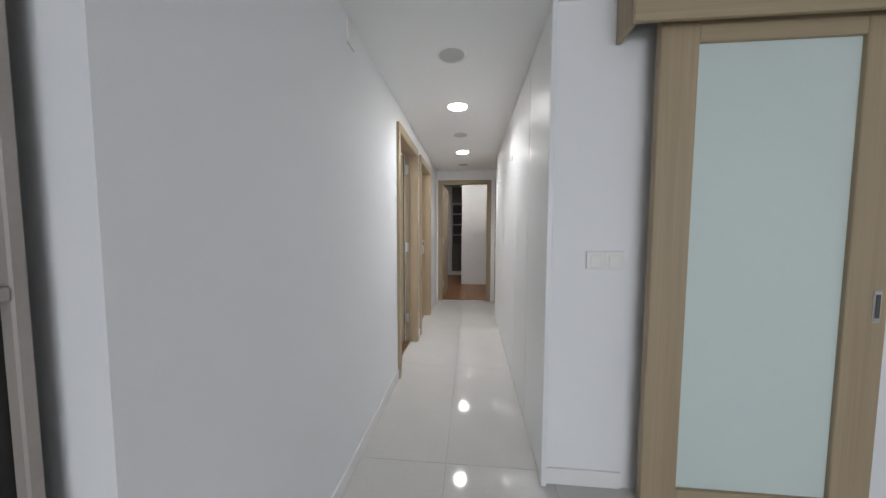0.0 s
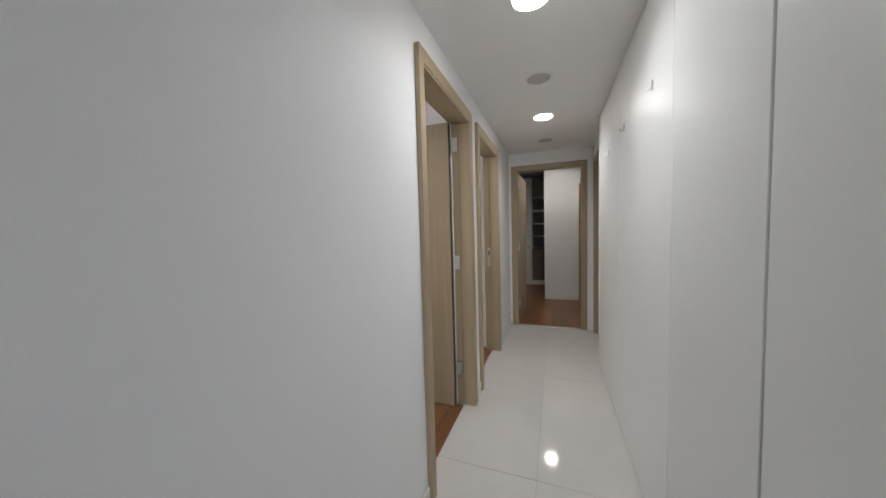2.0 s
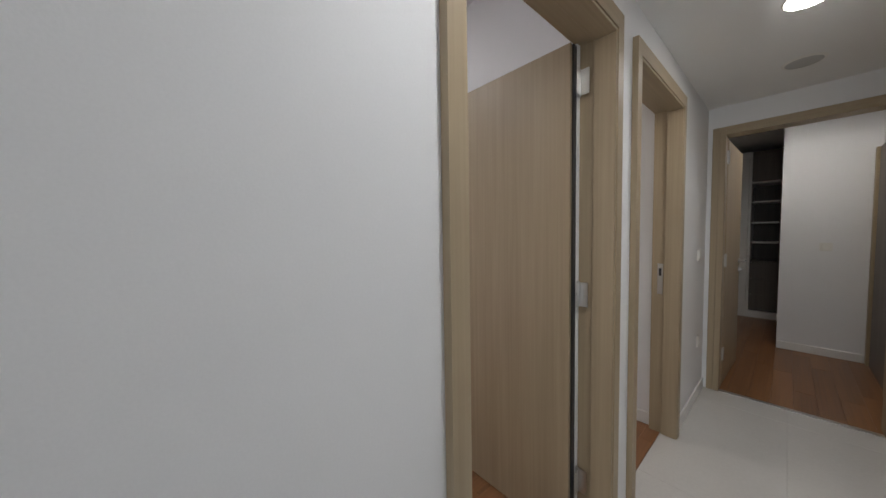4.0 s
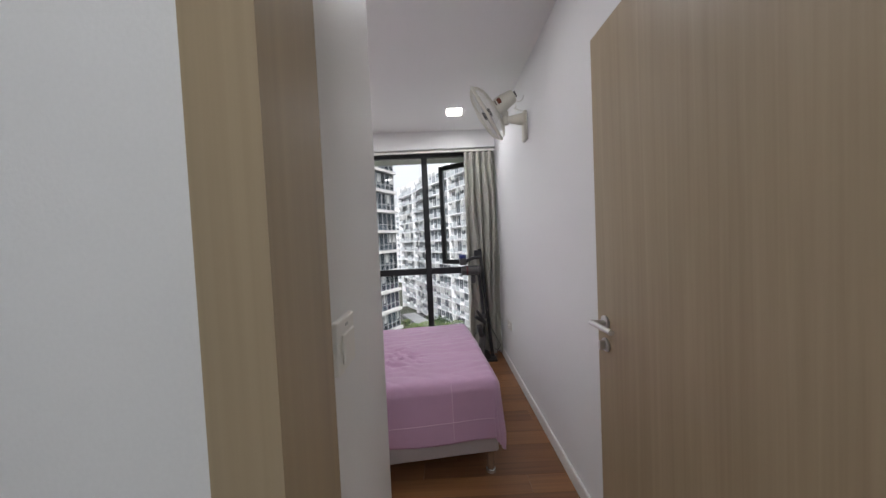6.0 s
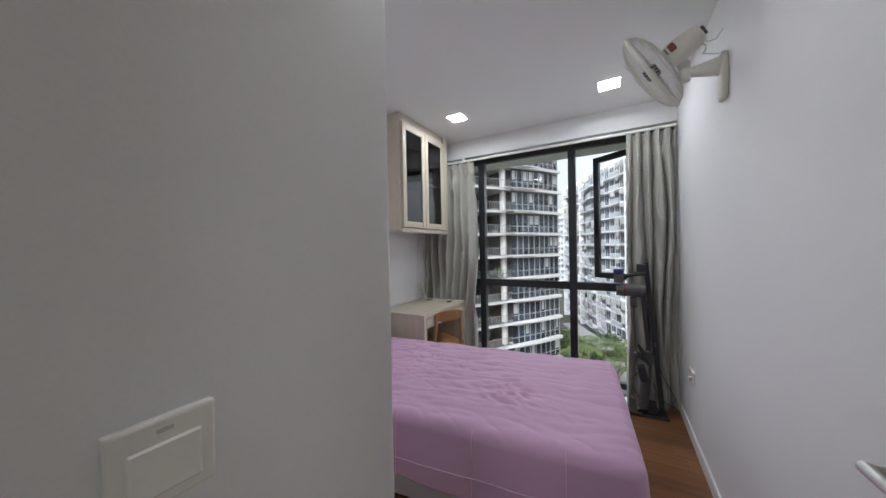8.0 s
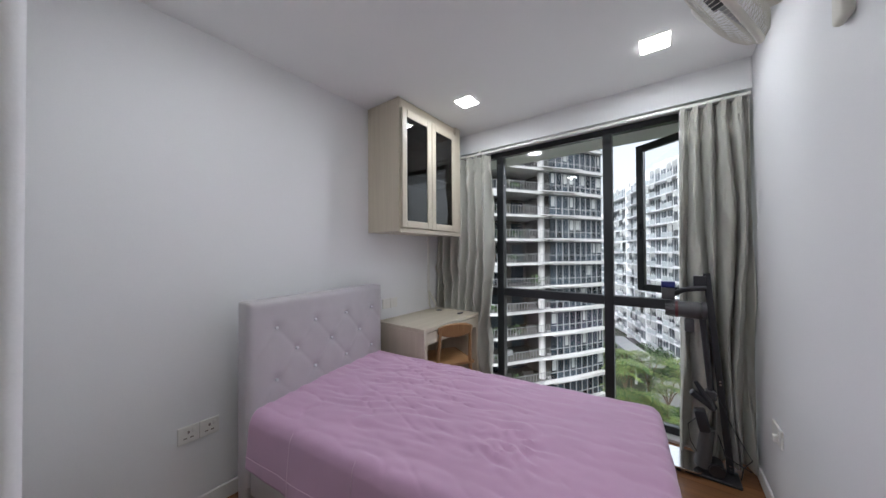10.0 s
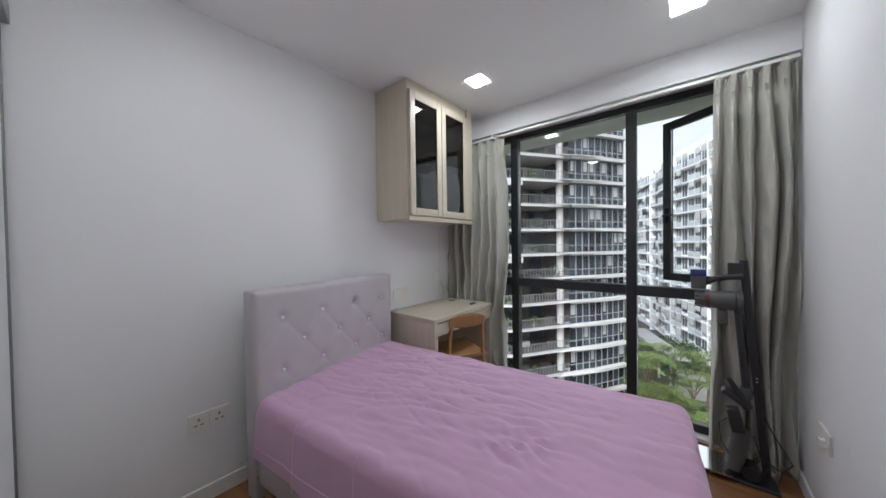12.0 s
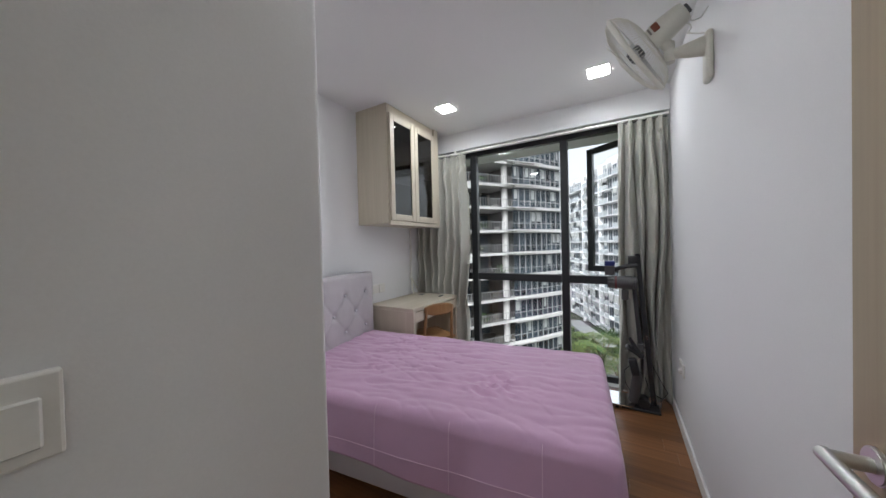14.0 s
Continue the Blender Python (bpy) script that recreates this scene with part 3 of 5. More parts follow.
part("stile", box(1.402, 1.554, 1.985, 2.025, 0.01, 2.165, 0.003), OAK, sd)
part("stile", box(2.178, 2.335, 1.985, 2.025, 0.01, 2.165, 0.003), OAK, sd)
part("rail", box(1.5545, 2.1775, 1.986, 2.024, 2.062, 2.164, 0.003), OAK_X, sd)
part("rail", box(1.5545, 2.1775, 1.986, 2.024, 0.011, 0.1, 0.003), OAK_X, sd)
part("glass_pane", box(1.5545, 2.1775, 2.003, 2.011, 0.1005, 2.0615), FROSTED, sd, "greenish frosted glass pane")
ph = part("pull_handle", box(2.277, 2.307, 1.981, 1.986, 0.9, 1.035, 0.002), STEEL, sd, "recessed steel pull")
part("recess", box(2.284, 2.3, 1.979, 1.9805, 0.918, 1.017), GREYPL, ph)
pm = thing("door_pelmet", (2.2, 2.0, 2.2), "pale oak boxed pelmet over the sliding door", "pelmet")
part("front_board", box(1.265, 3.3, 1.93, 1.95, 2.122, 2.327, 0.003), OAK_X, pm)
part("end_board", box(1.265, 1.285, 1.951, 2.089, 2.122, 2.327, 0.003), OAK, pm)
part("track", box(1.286, 3.3, 1.97, 2.03, 2.175, 2.215), ALU, pm)

# display cabinet at the start of the walk
cab = thing("display_cabinet", (-0.2, 0.7, 0), "dark display cabinet with taupe frame and rail", "cabinet")
part("body", box(-0.5, -0.111, 0.24, 1.008, 0, 2.2, 0.003), CABINETDARK, cab)
part("frame", box(-0.11, -0.085, 0.988, 1.008, 0, 2.2, 0.003), TAUPE, cab)
part("frame", box(-0.11, -0.085, 0.24, 0.27, 0, 2.2, 0.003), TAUPE, cab)
part("rail", box(-0.109, -0.085, 0.271, 0.9875, 1.165, 1.188, 0.002), TAUPE, cab)
part("glass_door", box(-0.1105, -0.106, 0.271, 0.9875, 1.19, 2.19), DARKGLASS, cab)

# shelving in the far bedroom
sh = thing("open_wardrobe", (-0.3, 9.4, 0), "grey-brown open wardrobe with shelves and drawers", "wardrobe")
part("back_panel", box(-1.0, 0.395, 9.7, 9.74, 0.1, 2.5, 0.002), SHELFWOOD, sh)
part("side_panel", box(0.05, 0.08, 9.2, 9.699, 0.1, 2.5, 0.002), PLASTIC, sh)
part("side_panel", box(0.37, 0.395, 9.2, 9.699, 0.1, 2.5, 0.002), SHELFWOOD, sh)
part("plinth", box(-1.0, 0.395, 9.2, 9.699, 0, 0.098, 0.002), PLASTIC, sh)
for z in (1.13, 1.43, 1.74, 2.03):
    part("shelf", box(0.0805, 0.3695, 9.215, 9.699, z, z + 0.022, 0.002), PLASTIC, sh)
part("shelf", box(0.0805, 0.3695, 9.215, 9.699, 0.845, 0.867, 0.002), SHELFWOOD, sh)
for z in (0.11, 0.355, 0.6):
    part("drawer", box(0.081, 0.369, 9.2, 9.22, z, z + 0.238, 0.002), SHELFWOOD, sh)
part("top_panel", box(0.081, 0.369, 9.2, 9.215, 2.055, 2.5, 0.002), SHELFWOOD, sh)
part("door", box(-1.0, 0.049, 9.18, 9.2, 0.1, 2.5, 0.002), PLASTIC, sh, "white sliding wardrobe door")
ml = thing("square_downlight", (0.5, 7.0, 2.6), "square white recessed ceiling downlight, lit", "ceiling light")
part("rim", box(0.422, 0.578, 6.922, 7.078, 2.597, 2.5995, 0.001), PLASTIC, ml)
part("diffuser", box(0.43, 0.57, 6.93, 7.07, 2.593, 2.5968, 0.001), LIGHTDISC, ml, "glowing white diffuser")
dl = thing("side_door_frame", (1.0, 7.2, 0), "pale oak door frame in the far bedroom", "door frame")
part("jamb", box(0.985, 1.0295, 7.63, 7.7, 0, 2.1, 0.003), OAK, dl)
part("jamb", box(0.985, 1.0295, 6.75, 6.82, 0, 2.1, 0.003), OAK, dl)
part("leaf", box(1.005, 1.0295, 6.821, 7.629, 0, 2.1, 0.003), SHELFWOOD, dl)


# ---- bedroom: window ----
win = thing("window_1", (GLASS_X, 2.7, 0.02), "black aluminium framed full-height window with open casement", "window", kind="structure")
WY0, WY1, WZ0, WZ1 = ROOM_L + 0.002, ROOM_R - 0.002, 0.021, 2.386
fx0, fx1 = GLASS_X - 0.035, GLASS_X + 0.03
part("frame", box(fx0, fx1, WY0, WY1, 2.335, WZ1, 0.003), BLACKFRAME, win)
part("frame", box(fx0, fx1, WY0, WY1, WZ0, 0.075, 0.003), BLACKFRAME, win)
part("frame", box(fx0, fx1, WY0, WY0 + 0.05, 0.0755, 2.3345, 0.003), BLACKFRAME, win)
part("frame", box(fx0, fx1, WY1 - 0.05, WY1, 0.0755, 2.3345, 0.003), BLACKFRAME, win)
part("mullion", box(fx0, fx1 + 0.01, 2.083, 2.153, 0.0755, 2.3345, 0.003), BLACKFRAME, win)
part("mullion", box(fx0, fx1 + 0.01, 3.048, 3.116, 0.0755, 2.3345, 0.003), BLACKFRAME, win)
for y0, y1 in ((WY0 + 0.0505, 2.0825), (2.1535, 3.0475), (3.1165, WY1 - 0.0505)):
    part("transom", box(fx0, fx1 + 0.012, y0, y1, 0.938, 1.012, 0.003), BLACKFRAME, win)
panes = [(WY0 + 0.051, 2.0825, 0.0755, 0.9375), (WY0 + 0.051, 2.0825, 1.0125, 2.3345), (2.1535, 3.0475, 0.0755, 0.9375), (2.1535, 3.0475, 1.0125, 2.3345), (3.1165, WY1 - 0.051, 0.0755, 0.9375)]
for y0, y1, z0, z1 in panes:
    p = part("pane", box(GLASS_X - 0.004, GLASS_X + 0.004, y0, y1, z0, z1), PANE, win, "clear window pane")
    p.visible_shadow = False
# casement, hinged beside the curtain and pushed outward
CP = (GLASS_X - 0.03, WY1 - 0.055, 1.0)
co = pose(0, 0, 0, 0, 0, -34)
cas = part("casement", turned(box(CP[0] - 0.045, CP[0], CP[1] - 0.725, CP[1] - 0.665, 1.02, 2.328, 0.003), CP, co), BLACKFRAME, win, "open casement with dark frame")
for b in (box(CP[0] - 0.045, CP[0], CP[1] - 0.06, CP[1], 1.02, 2.328, 0.003),
          box(CP[0] - 0.0445, CP[0] - 0.0005, CP[1] - 0.6645, CP[1] - 0.0605, 1.02, 1.08, 0.003),
          box(CP[0] - 0.0445, CP[0] - 0.0005, CP[1] - 0.6645, CP[1] - 0.0605, 2.268, 2.328, 0.003)):
    part("sash", turned(b, CP, co), BLACKFRAME, cas)
part("latch", turned(box(CP[0], CP[0] + 0.02, CP[1] - 0.71, CP[1] - 0.69, 1.50, 1.62, 0.003), CP, co), DARK, cas)
part("latch_arm", turned(box(CP[0] + 0.02, CP[0] + 0.034, CP[1] - 0.71, CP[1] - 0.62, 1.55, 1.566, 0.003), CP, co), DARK, cas)
p = part("pane", turned(box(CP[0] - 0.026, CP[0] - 0.018, CP[1] - 0.6645, CP[1] - 0.0605, 1.0805, 2.2675), CP, co), PANE, cas, "clear casement pane")
p.visible_shadow = False
# outside soffit over the window
structure("soffit", box(-3.95, -3.56, 0.5, 5.2, 2.40, 2.6), CEILING, "pale rendered slab edge outside the window", "soffit")

# curtains and rail
rl = thing("curtain_rail", (-3.2, 2.7, 2.33), "thin white ceiling curtain track", "curtain rail")
part("track", box(-3.212, -3.188, ROOM_L + 0.01, ROOM_R - 0.01, 2.336, 2.356, 0.003), PLASTIC, rl)
part("bracket", box(-3.219, -3.2125, ROOM_L + 0.5, ROOM_L + 0.53, 2.34, 2.384), PLASTIC, rl)


def curtain(y0, y1, folds, seed, label, flare=0.02):
    rnd = random.Random(seed)
    ph = [rnd.uniform(-0.5, 0.5) for _ in range(folds + 2)]
    am = [rnd.uniform(0.55, 1.4) for _ in range(folds + 2)]
    e = thing("curtain", (-3.2, (y0 + y1) / 2, 0.03), label, "curtain", "bedroom curtains")

    def f(u, v):
        z = 0.035 + v * 2.29
        k = u * folds
        i = min(int(k), folds)
        depth = am[i] * (1 - (k - i)) + am[i + 1] * (k - i)
        slow = noise.noise((u * 4 + seed, z * 0.9, 0)) * 0.75 + noise.noise((u * 9 - seed, z * 2.1, 3)) * 0.16
        a = 2 * math.pi * (k + slow * (1.15 - v) * 1.5)
        top = max(0.0, (v - 0.9) / 0.1)
        amp = (0.068 * (1 - 0.3 * v)) * depth * (1 - 0.35 * top)
        amp -= 0.022 * math.exp(-((v - 0.945) / 0.02) ** 2) * depth
        amp += 0.02 * top * math.sin(3 * a) * math.sin(a)
        x = -3.2 + amp * math.sin(a) + 0.02 * noise.noise((u * 9, z * 1.7, seed)) + 0.04 * (0.3 - abs(noise.noise((u * 7 + z * 2.2, z * 3.5 - u * 3, seed + 4.0)))) * (1 - 0.6 * top) + 0.02 * (0.25 - abs(noise.noise((u * 5 - z * 4.0, z * 6.5 + u * 4, seed + 9.0)))) + 0.006 * noise.noise((u * 22, z * 9, seed))
        y = y0 + (y1 - y0) * u + 0.012 * math.cos(a * 0.5 + seed) * (1 - v) + flare * (1 - v) * (u - 0.5) * 2
        return (x, min(max(y, ROOM_L + 0.006), ROOM_R - 0.006), z)
    c = part("cloth", sheet(folds * 16, 110, f), CURTAIN, e, smooth=True)
    thick(c, 0.003)
    # pinch pleats
    for i in range(folds):
        y = y0 + (y1 - y0) * (i + 0.25) / folds
        bm = bmesh.new()
        for s in (-0.009, 0.0, 0.009):
            rod((-3.165, y + s * 0.5, 2.225), (-3.168, y + s, 2.325), 0.003, 0.007, 8, bm)
        part("pinch_pleat", bm, CURTAIN, e, smooth=True)
    return e


curtain(1.47, 2.105, 7, 3, "grey-green linen curtain drawn beside the cabinet")
curtain(3.545, 3.885, 5, 8, "grey-green linen curtain hanging behind the vacuum stand")

# ---- bedroom: bed ----
BX0, BX1, BY0, BY1 = -2.255, -1.235, 1.60, 3.44
bed = thing("bed", (-1.76, 2.5, 0), "single bed with tufted silver headboard and base", "bed")
BTURN = pose(0.004, 0.062, 0, 0, 0, 6.6)
HX = -1.23            # headboard edge
BC = (-1.76, 1.6, 0)
buttons = []
for row, (z, xs) in enumerate(((0.955, (0.15, 0.395, 0.64, 0.885)), (0.81, (0.272, 0.517, 0.762)), (0.665, (0.15, 0.395, 0.64, 0.885)), (0.52, (0.272, 0.517, 0.762)))):
    buttons += [(HX - 1.02 * u, z) for u in xs]


def cushion(u, v):
    x = HX - 1.02 * u
    z = 0.16 + 0.955 * v
    edge = min(u, 1 - u, (1 - v) * 0.955) / 0.035
    y = 1.585 + 0.022 * (1 - max(0, 1 - edge) ** 2) ** 0.5 if edge < 1 else 1.607
    d = 0.0
    for bx, bz in buttons:
        q = (x - bx) ** 2 + (z - bz) ** 2
        d += 0.013 * math.exp(-q / 0.0009)
    # diamond creases between neighbouring buttons
    for bx, bz in buttons:
        for sx in (-0.1225, 0.1225):
            ax, az = x - bx, z - bz
            t = (ax * sx + az * -0.145) / (sx * sx + 0.145 ** 2)
            if 0 < t < 1:
                q = (ax - sx * t) ** 2 + (az + 0.145 * t) ** 2
                d += 0.0034 * math.exp(-q / 0.00011)
    return (x, y - d + 0.0015 * noise.noise((x * 14, z * 14, 1)), z)


bm = sheet(110, 110, cushion)
hb = part("headboard", turned(bm, BC, BTURN), LEATHER, bed, "tufted silver headboard with crystal buttons", True)
part("headboard_back", turned(box(HX - 1.02, HX, 1.50, 1.587, 0.02, 1.115, 0.012, seg=3), BC, BTURN), LEATHER, bed, smooth=True)
for bx, bz in buttons:
    if bz > 0.6:
        one = bmesh.new()
        bmesh.ops.create_uvsphere(one, u_segments=10, v_segments=6, radius=0.010)
        bmesh.ops.translate(one, verts=one.verts, vec=(bx, 1.602, bz))
        part("button", turned(one, BC, BTURN), CRYSTAL, hb, smooth=True)
part("base", turned(box(BX0 + 0.01, BX1, BY0 + 0.012, BY1 - 0.03, 0.128, 0.375, 0.014, seg=3), BC, BTURN), LEATHER, bed, "silver upholstered bed base", True)
part("mattress", turned(box(BX0 + 0.03, BX1 - 0.03, BY0 + 0.015, BY1 - 0.04, 0.377, 0.52, 0.04, seg=3), BC, BTURN), PLASTIC, bed, smooth=True)
for x, y in ((BX1 - 0.035, BY0 + 0.06), (BX1 - 0.035, BY1 - 0.075), (BX0 + 0.06, BY0 + 0.12), (BX0 + 0.06, BY1 - 0.075)):
    bm = rod((x, y, 0.012), (x, y, 0.1275), 0.022, n=20)
    rod((x, y, 0.0), (x, y, 0.013), 0.031, 0.027, 20, bm)
    part("leg", turned(bm, BC, BTURN), CHROME, bed, "chrome leg with flared foot", True)

spread = thing("bedspread", (-1.76, 2.5, 0.3), "pink cotton bedspread, slightly creased, draped over the bed", "bedspread")
SX0, SX1, SY1, STOP = BX0 + 0.012, BX1 - 0.004, BY1 - 0.006, 0.592
DROP = 0.26
PUCK = (-1.6, 2.87)


def drape(x, y):
    """Cloth laid flat at (x, y), bent down past the mattress's edges."""
    r = 0.05
    ex = max(0.0, SX0 + r - x, x - (SX1 - r))
    ey = max(0.0, y - (SY1 - r))
    sx = -1 if x < SX0 + r else 1
    h = math.hypot(ex, ey)
    d = max(ex, ey) + 0.25 * min(ex, ey)
    zt = STOP + 0.012 * math.sin((x - SX0) * 3.2) - 0.05 * min(1.0, max(0.0, (x - SX0) / (SX1 - SX0)))
    # creases along the bed and a puckered patch
    w = 0.008 * noise.noise((x * 6.0, y * 1.3, 4.0)) + 0.008 * abs(noise.noise((x * 13 + y * 2.5, y * 2.1, 9.0))) + 0.004 * noise.noise((x * 26, y * 11, 2.0))
    w -= 0.006 * max(0.0, 1 - abs(noise.noise((x * 9 - y * 1.5, y * 3.2, 17.0))) * 9) * (0.4 + 0.6 * math.exp(-((y - 2.2) / 0.6) ** 2))
    w -= 0.0035 * math.exp(-(((x - SX0) % 0.135 - 0.067) / 0.02) ** 2)
    band = math.exp(-((y - 2.25) / 0.4) ** 2) * math.exp(-((x + 1.85) / 0.4) ** 2)
    w += band * 0.036 * (0.4 - abs(noise.noise((x * 20 + y * 4, y * 3.4, 1.0))))
    q = (x - PUCK[0]) ** 2 + (y - PUCK[1]) ** 2
    w += math.exp(-q / 0.022) * (0.045 * (0.35 - abs(noise.noise((x * 17 - y * 6, y * 9 + x * 4, 5.0)))) + 0.011 * noise.noise((x * 26, y * 24, 8.0)))
    if d <= 0:
        return Vector((x, y, zt + w))
    a = min(d / r, math.pi / 2)
    out, down = r * math.sin(a), r * (1 - math.cos(a))
    extra = max(0.0, d - r * math.pi / 2)
    down += extra
    dx, dy = (ex / h * sx, ey / h)
    s = extra / DROP
    wave = 0.006 * s * math.sin((x * dy + y * abs(dx)) * 13 + noise.noise((x * 3, y * 3, 0)) * 3) + 0.02 * s
    cx = min(max(x, SX0 + r), SX1 - r)
    cy = min(y, SY1 - r)
    return Vector((cx + dx * (out + wave), cy + dy * (out + wave), zt - down + w * (1 - s)))


LX0, LX1 = SX0 + 0.05 - 0.05 * math.pi / 2 - DROP, SX1 - 0.05 + 0.05 * math.pi / 2 + DROP
LY0, LY1 = BY0 + 0.008, SY1 - 0.05 + 0.05 * math.pi / 2 + DROP


def spread_at(u, v):
    y = LY0 + (LY1 - LY0) * v
    x = LX0 + (LX1 - 0.055 + 0.055 * min(1.0, v * 1.6) - LX0) * u
    # the hem's corners are rounded
    return drape(x, y)


bm = turned(sheet(190, 250, spread_at), BC, BTURN)
cl = part("cloth", bm, SPREAD, spread, smooth=True)
thick(cl, 0.006, 1.0)


xs = SX1 - 0.05 + 0.05 * math.pi / 2 + 0.15
part("stitching", turned(tube([drape(xs, LY0 + (SY1 - LY0) * k / 60) + Vector((0.0075, 0, 0)) for k in range(60)], 0.0018, 5), BC, BTURN), STITCH, spread, "pale stitched seam")
for yy in (1.95, 2.35, 2.75, 3.15):
    part("stitching", turned(tube([drape(SX1 - 0.02 + 0.29 * k / 20, yy) + Vector((0.0075, 0, 0.004)) for k in range(21)], 0.0015, 5), BC, BTURN), STITCH, spread)

# ---- bedroom: cabinet, desk, chair ----
wc = thing("wall_cabinet", (-2.64, 1.64, 1.54), "bleached ash wall cabinet with smoked glass doors", "wall cabinet")
CX0, CX1 = -3.06, -2.232
for b in (box(CX1 - 0.02, CX1, 1.457, 1.82, 1.54, 2.58, 0.002), box(CX0, CX0 + 0.02, 1.457, 1.82, 1.54, 2.58, 0.002)):
    part("side_panel", b, ASH, wc)
part("back_panel", box(CX0 + 0.0205, CX1 - 0.0205, 1.457, 1.468, 1.56, 2.56), ASH, wc)
part("bottom_panel", box(CX0 + 0.0205, CX1 - 0.0205, 1.457, 1.82, 1.54, 1.56, 0.002), ASH_X, wc)
part("top_panel", box(CX0 + 0.0205, CX1 - 0.0205, 1.457, 1.82, 2.50, 2.58, 0.002), ASH_X, wc)
part("shelf", box(CX0 + 0.0205, CX1 - 0.0205, 1.47, 1.80, 2.02, 2.036, 0.002), ASH_X, wc)
part("valance", box(CX0, CX1, 1.8205, 1.838, 1.528, 1.562, 0.002), ASH_X, wc)
for a, b in ((-2.612, -2.25), (-2.978, -2.616)):
    z0, z1, s = 1.568, 2.503, 0.055
    d = part("door", box(a, a + s, 1.8215, 1.843, z0, z1, 0.003), ASH, wc, "framed door with smoked glass")
    part("stile", box(b - s, b, 1.8215, 1.843, z0, z1, 0.003), ASH, d)
    part("rail", box(a + s + 0.0005, b - s - 0.0005, 1.822, 1.8425, z0, z0 + 0.057, 0.003), ASH_X, d)
    part("rail", box(a + s + 0.0005, b - s - 0.0005, 1.822, 1.8425, z1 - 0.06, z1, 0.003), ASH_X, d)
    part("glass_pane", box(a + s + 0.0005, b - s - 0.0005, 1.829, 1.834, z0 + 0.0575, z1 - 0.0605), DARKGLASS, d, "smoked glass pane")
part("filler", box(CX0, -2.98, 1.8205, 1.84, 1.565, 2.58, 0.002), ASH, wc)

desk = thing("desk", (-2.72, 1.72, 0), "bleached ash desk with a slim drawer", "desk")
part("top", box(-3.15, -2.33, 1.458, 1.985, 0.755, 0.785, 0.0025), ASH_X, desk)
part("side_panel", box(-2.37, -2.331, 1.458, 1.984, 0, 0.7545, 0.0025), ASH, desk)
part("side_panel", box(-3.149, -3.11, 1.458, 1.984, 0, 0.7545, 0.0025), ASH, desk)
dr = part("drawer", box(-3.1095, -2.3705, 1.962, 1.982, 0.655, 0.748, 0.002), ASH_X, desk, "slim drawer front")
part("drawer_box", box(-3.08, -2.40, 1.55, 1.961, 0.665, 0.74), ASH, dr)
part("back_panel", box(-3.1095, -2.3705, 1.46, 1.478, 0.3, 0.7545), ASH, desk)
part("grommet", rod((-3.02, 1.6, 0.785), (-3.02, 1.6, 0.788), 0.032, n=24), GREYPL, desk, "round cable grommet")
it = thing("sunglasses_case", (-2.98, 1.86, 0.785), "small dark case lying on the desk", "case")
part("body", box(-3.03, -2.96, 1.855, 1.885, 0.7855, 0.797, 0.005, seg=2), GREYPL, it, smooth=True)

chair = thing("desk_chair", (-2.6, 1.95, 0), "orange-brown beech chair with a curved backrest", "chair")
CM = Matrix.Translation((-2.73, 1.89, 0)) @ pose(0, 0, 0, 0, 0, -30)


def cput(name, bm, mat=CHAIRWOOD, label=""):
    bmesh.ops.transform(bm, verts=bm.verts, matrix=CM)
    return part(name, bm, mat, chair, label, True)


def back_f(u, v):
    a = (u - 0.5) * 1.25
    h = 0.11 * (1 - 0.6 * abs(2 * u - 1) ** 2.5)
    return (0.25 * math.sin(a) * 1.05, 0.215 + 0.10 * (math.cos(a) - 1) + 0.012 * v, 0.795 - 0.055 + (v - 0.5) * h)


c = cput("backrest", sheet(30, 8, back_f))
thick(c, 0.018)
cput("seat", box(-0.19, 0.19, -0.21, 0.19, 0.435, 0.457, 0.02, seg=3))
for x, y in ((-0.15, 0.17), (0.15, 0.17)):
    cput("leg", rod((x * 1.12, y + 0.06, 0), (x, y + 0.0, 0.45), 0.012, 0.017, 14))
    cput("back_post", rod((x, y + 0.002, 0.44), (x * 0.88, y + 0.04, 0.76), 0.016, 0.012, 14))
for x, y in ((-0.15, -0.17), (0.15, -0.17)):
    cput("leg", rod((x * 1.12, y - 0.03, 0), (x, y, 0.44), 0.012, 0.017, 14))
cput("stretcher", rod((-0.158, 0.19, 0.25), (0.158, 0.19, 0.25), 0.009, n=10))

# conduit and cord under the cabinet
cd = thing("cable_conduit", (-3.0, 1.47, 0.8), "white plastic cable conduit on the wall", "conduit")
part("trunk", box(-3.03, -3.005, 1.456, 1.472, 0.95, 1.54, 0.002), PLASTIC, cd)
part("cable", tube([(-3.017, 1.475, 0.97), (-3.03, 1.485, 0.93), (-3.05, 1.5, 0.88), (-3.075, 1.515, 0.83), (-3.07, 1.525, 0.805), (-3.03, 1.53, 0.798), (-2.99, 1.515, 0.8), (-2.985, 1.5, 0.84), (-3.0, 1.485, 0.92), (-3.01, 1.477, 0.97)], 0.008, 8), IVORY, cd, "pale looped cable", True)

# sockets
e, put = plate("wall_socket", (-1.052, ROOM_L, 0.435), (0, 1, 0), 0.088, 0.088, [(0.022, 0.02, 0.016, 0.022)], "white three-pin wall socket", "socket")
for x, z, w, h in ((0, 0.012, 0.009, 0.014), (-0.013, -0.016, 0.014, 0.007), (0.013, -0.016, 0.014, 0.007)):
    put("pin_hole", box(x - w / 2, x + w / 2, -0.0118, -0.0111, z - h / 2, z + h / 2), INK, e)
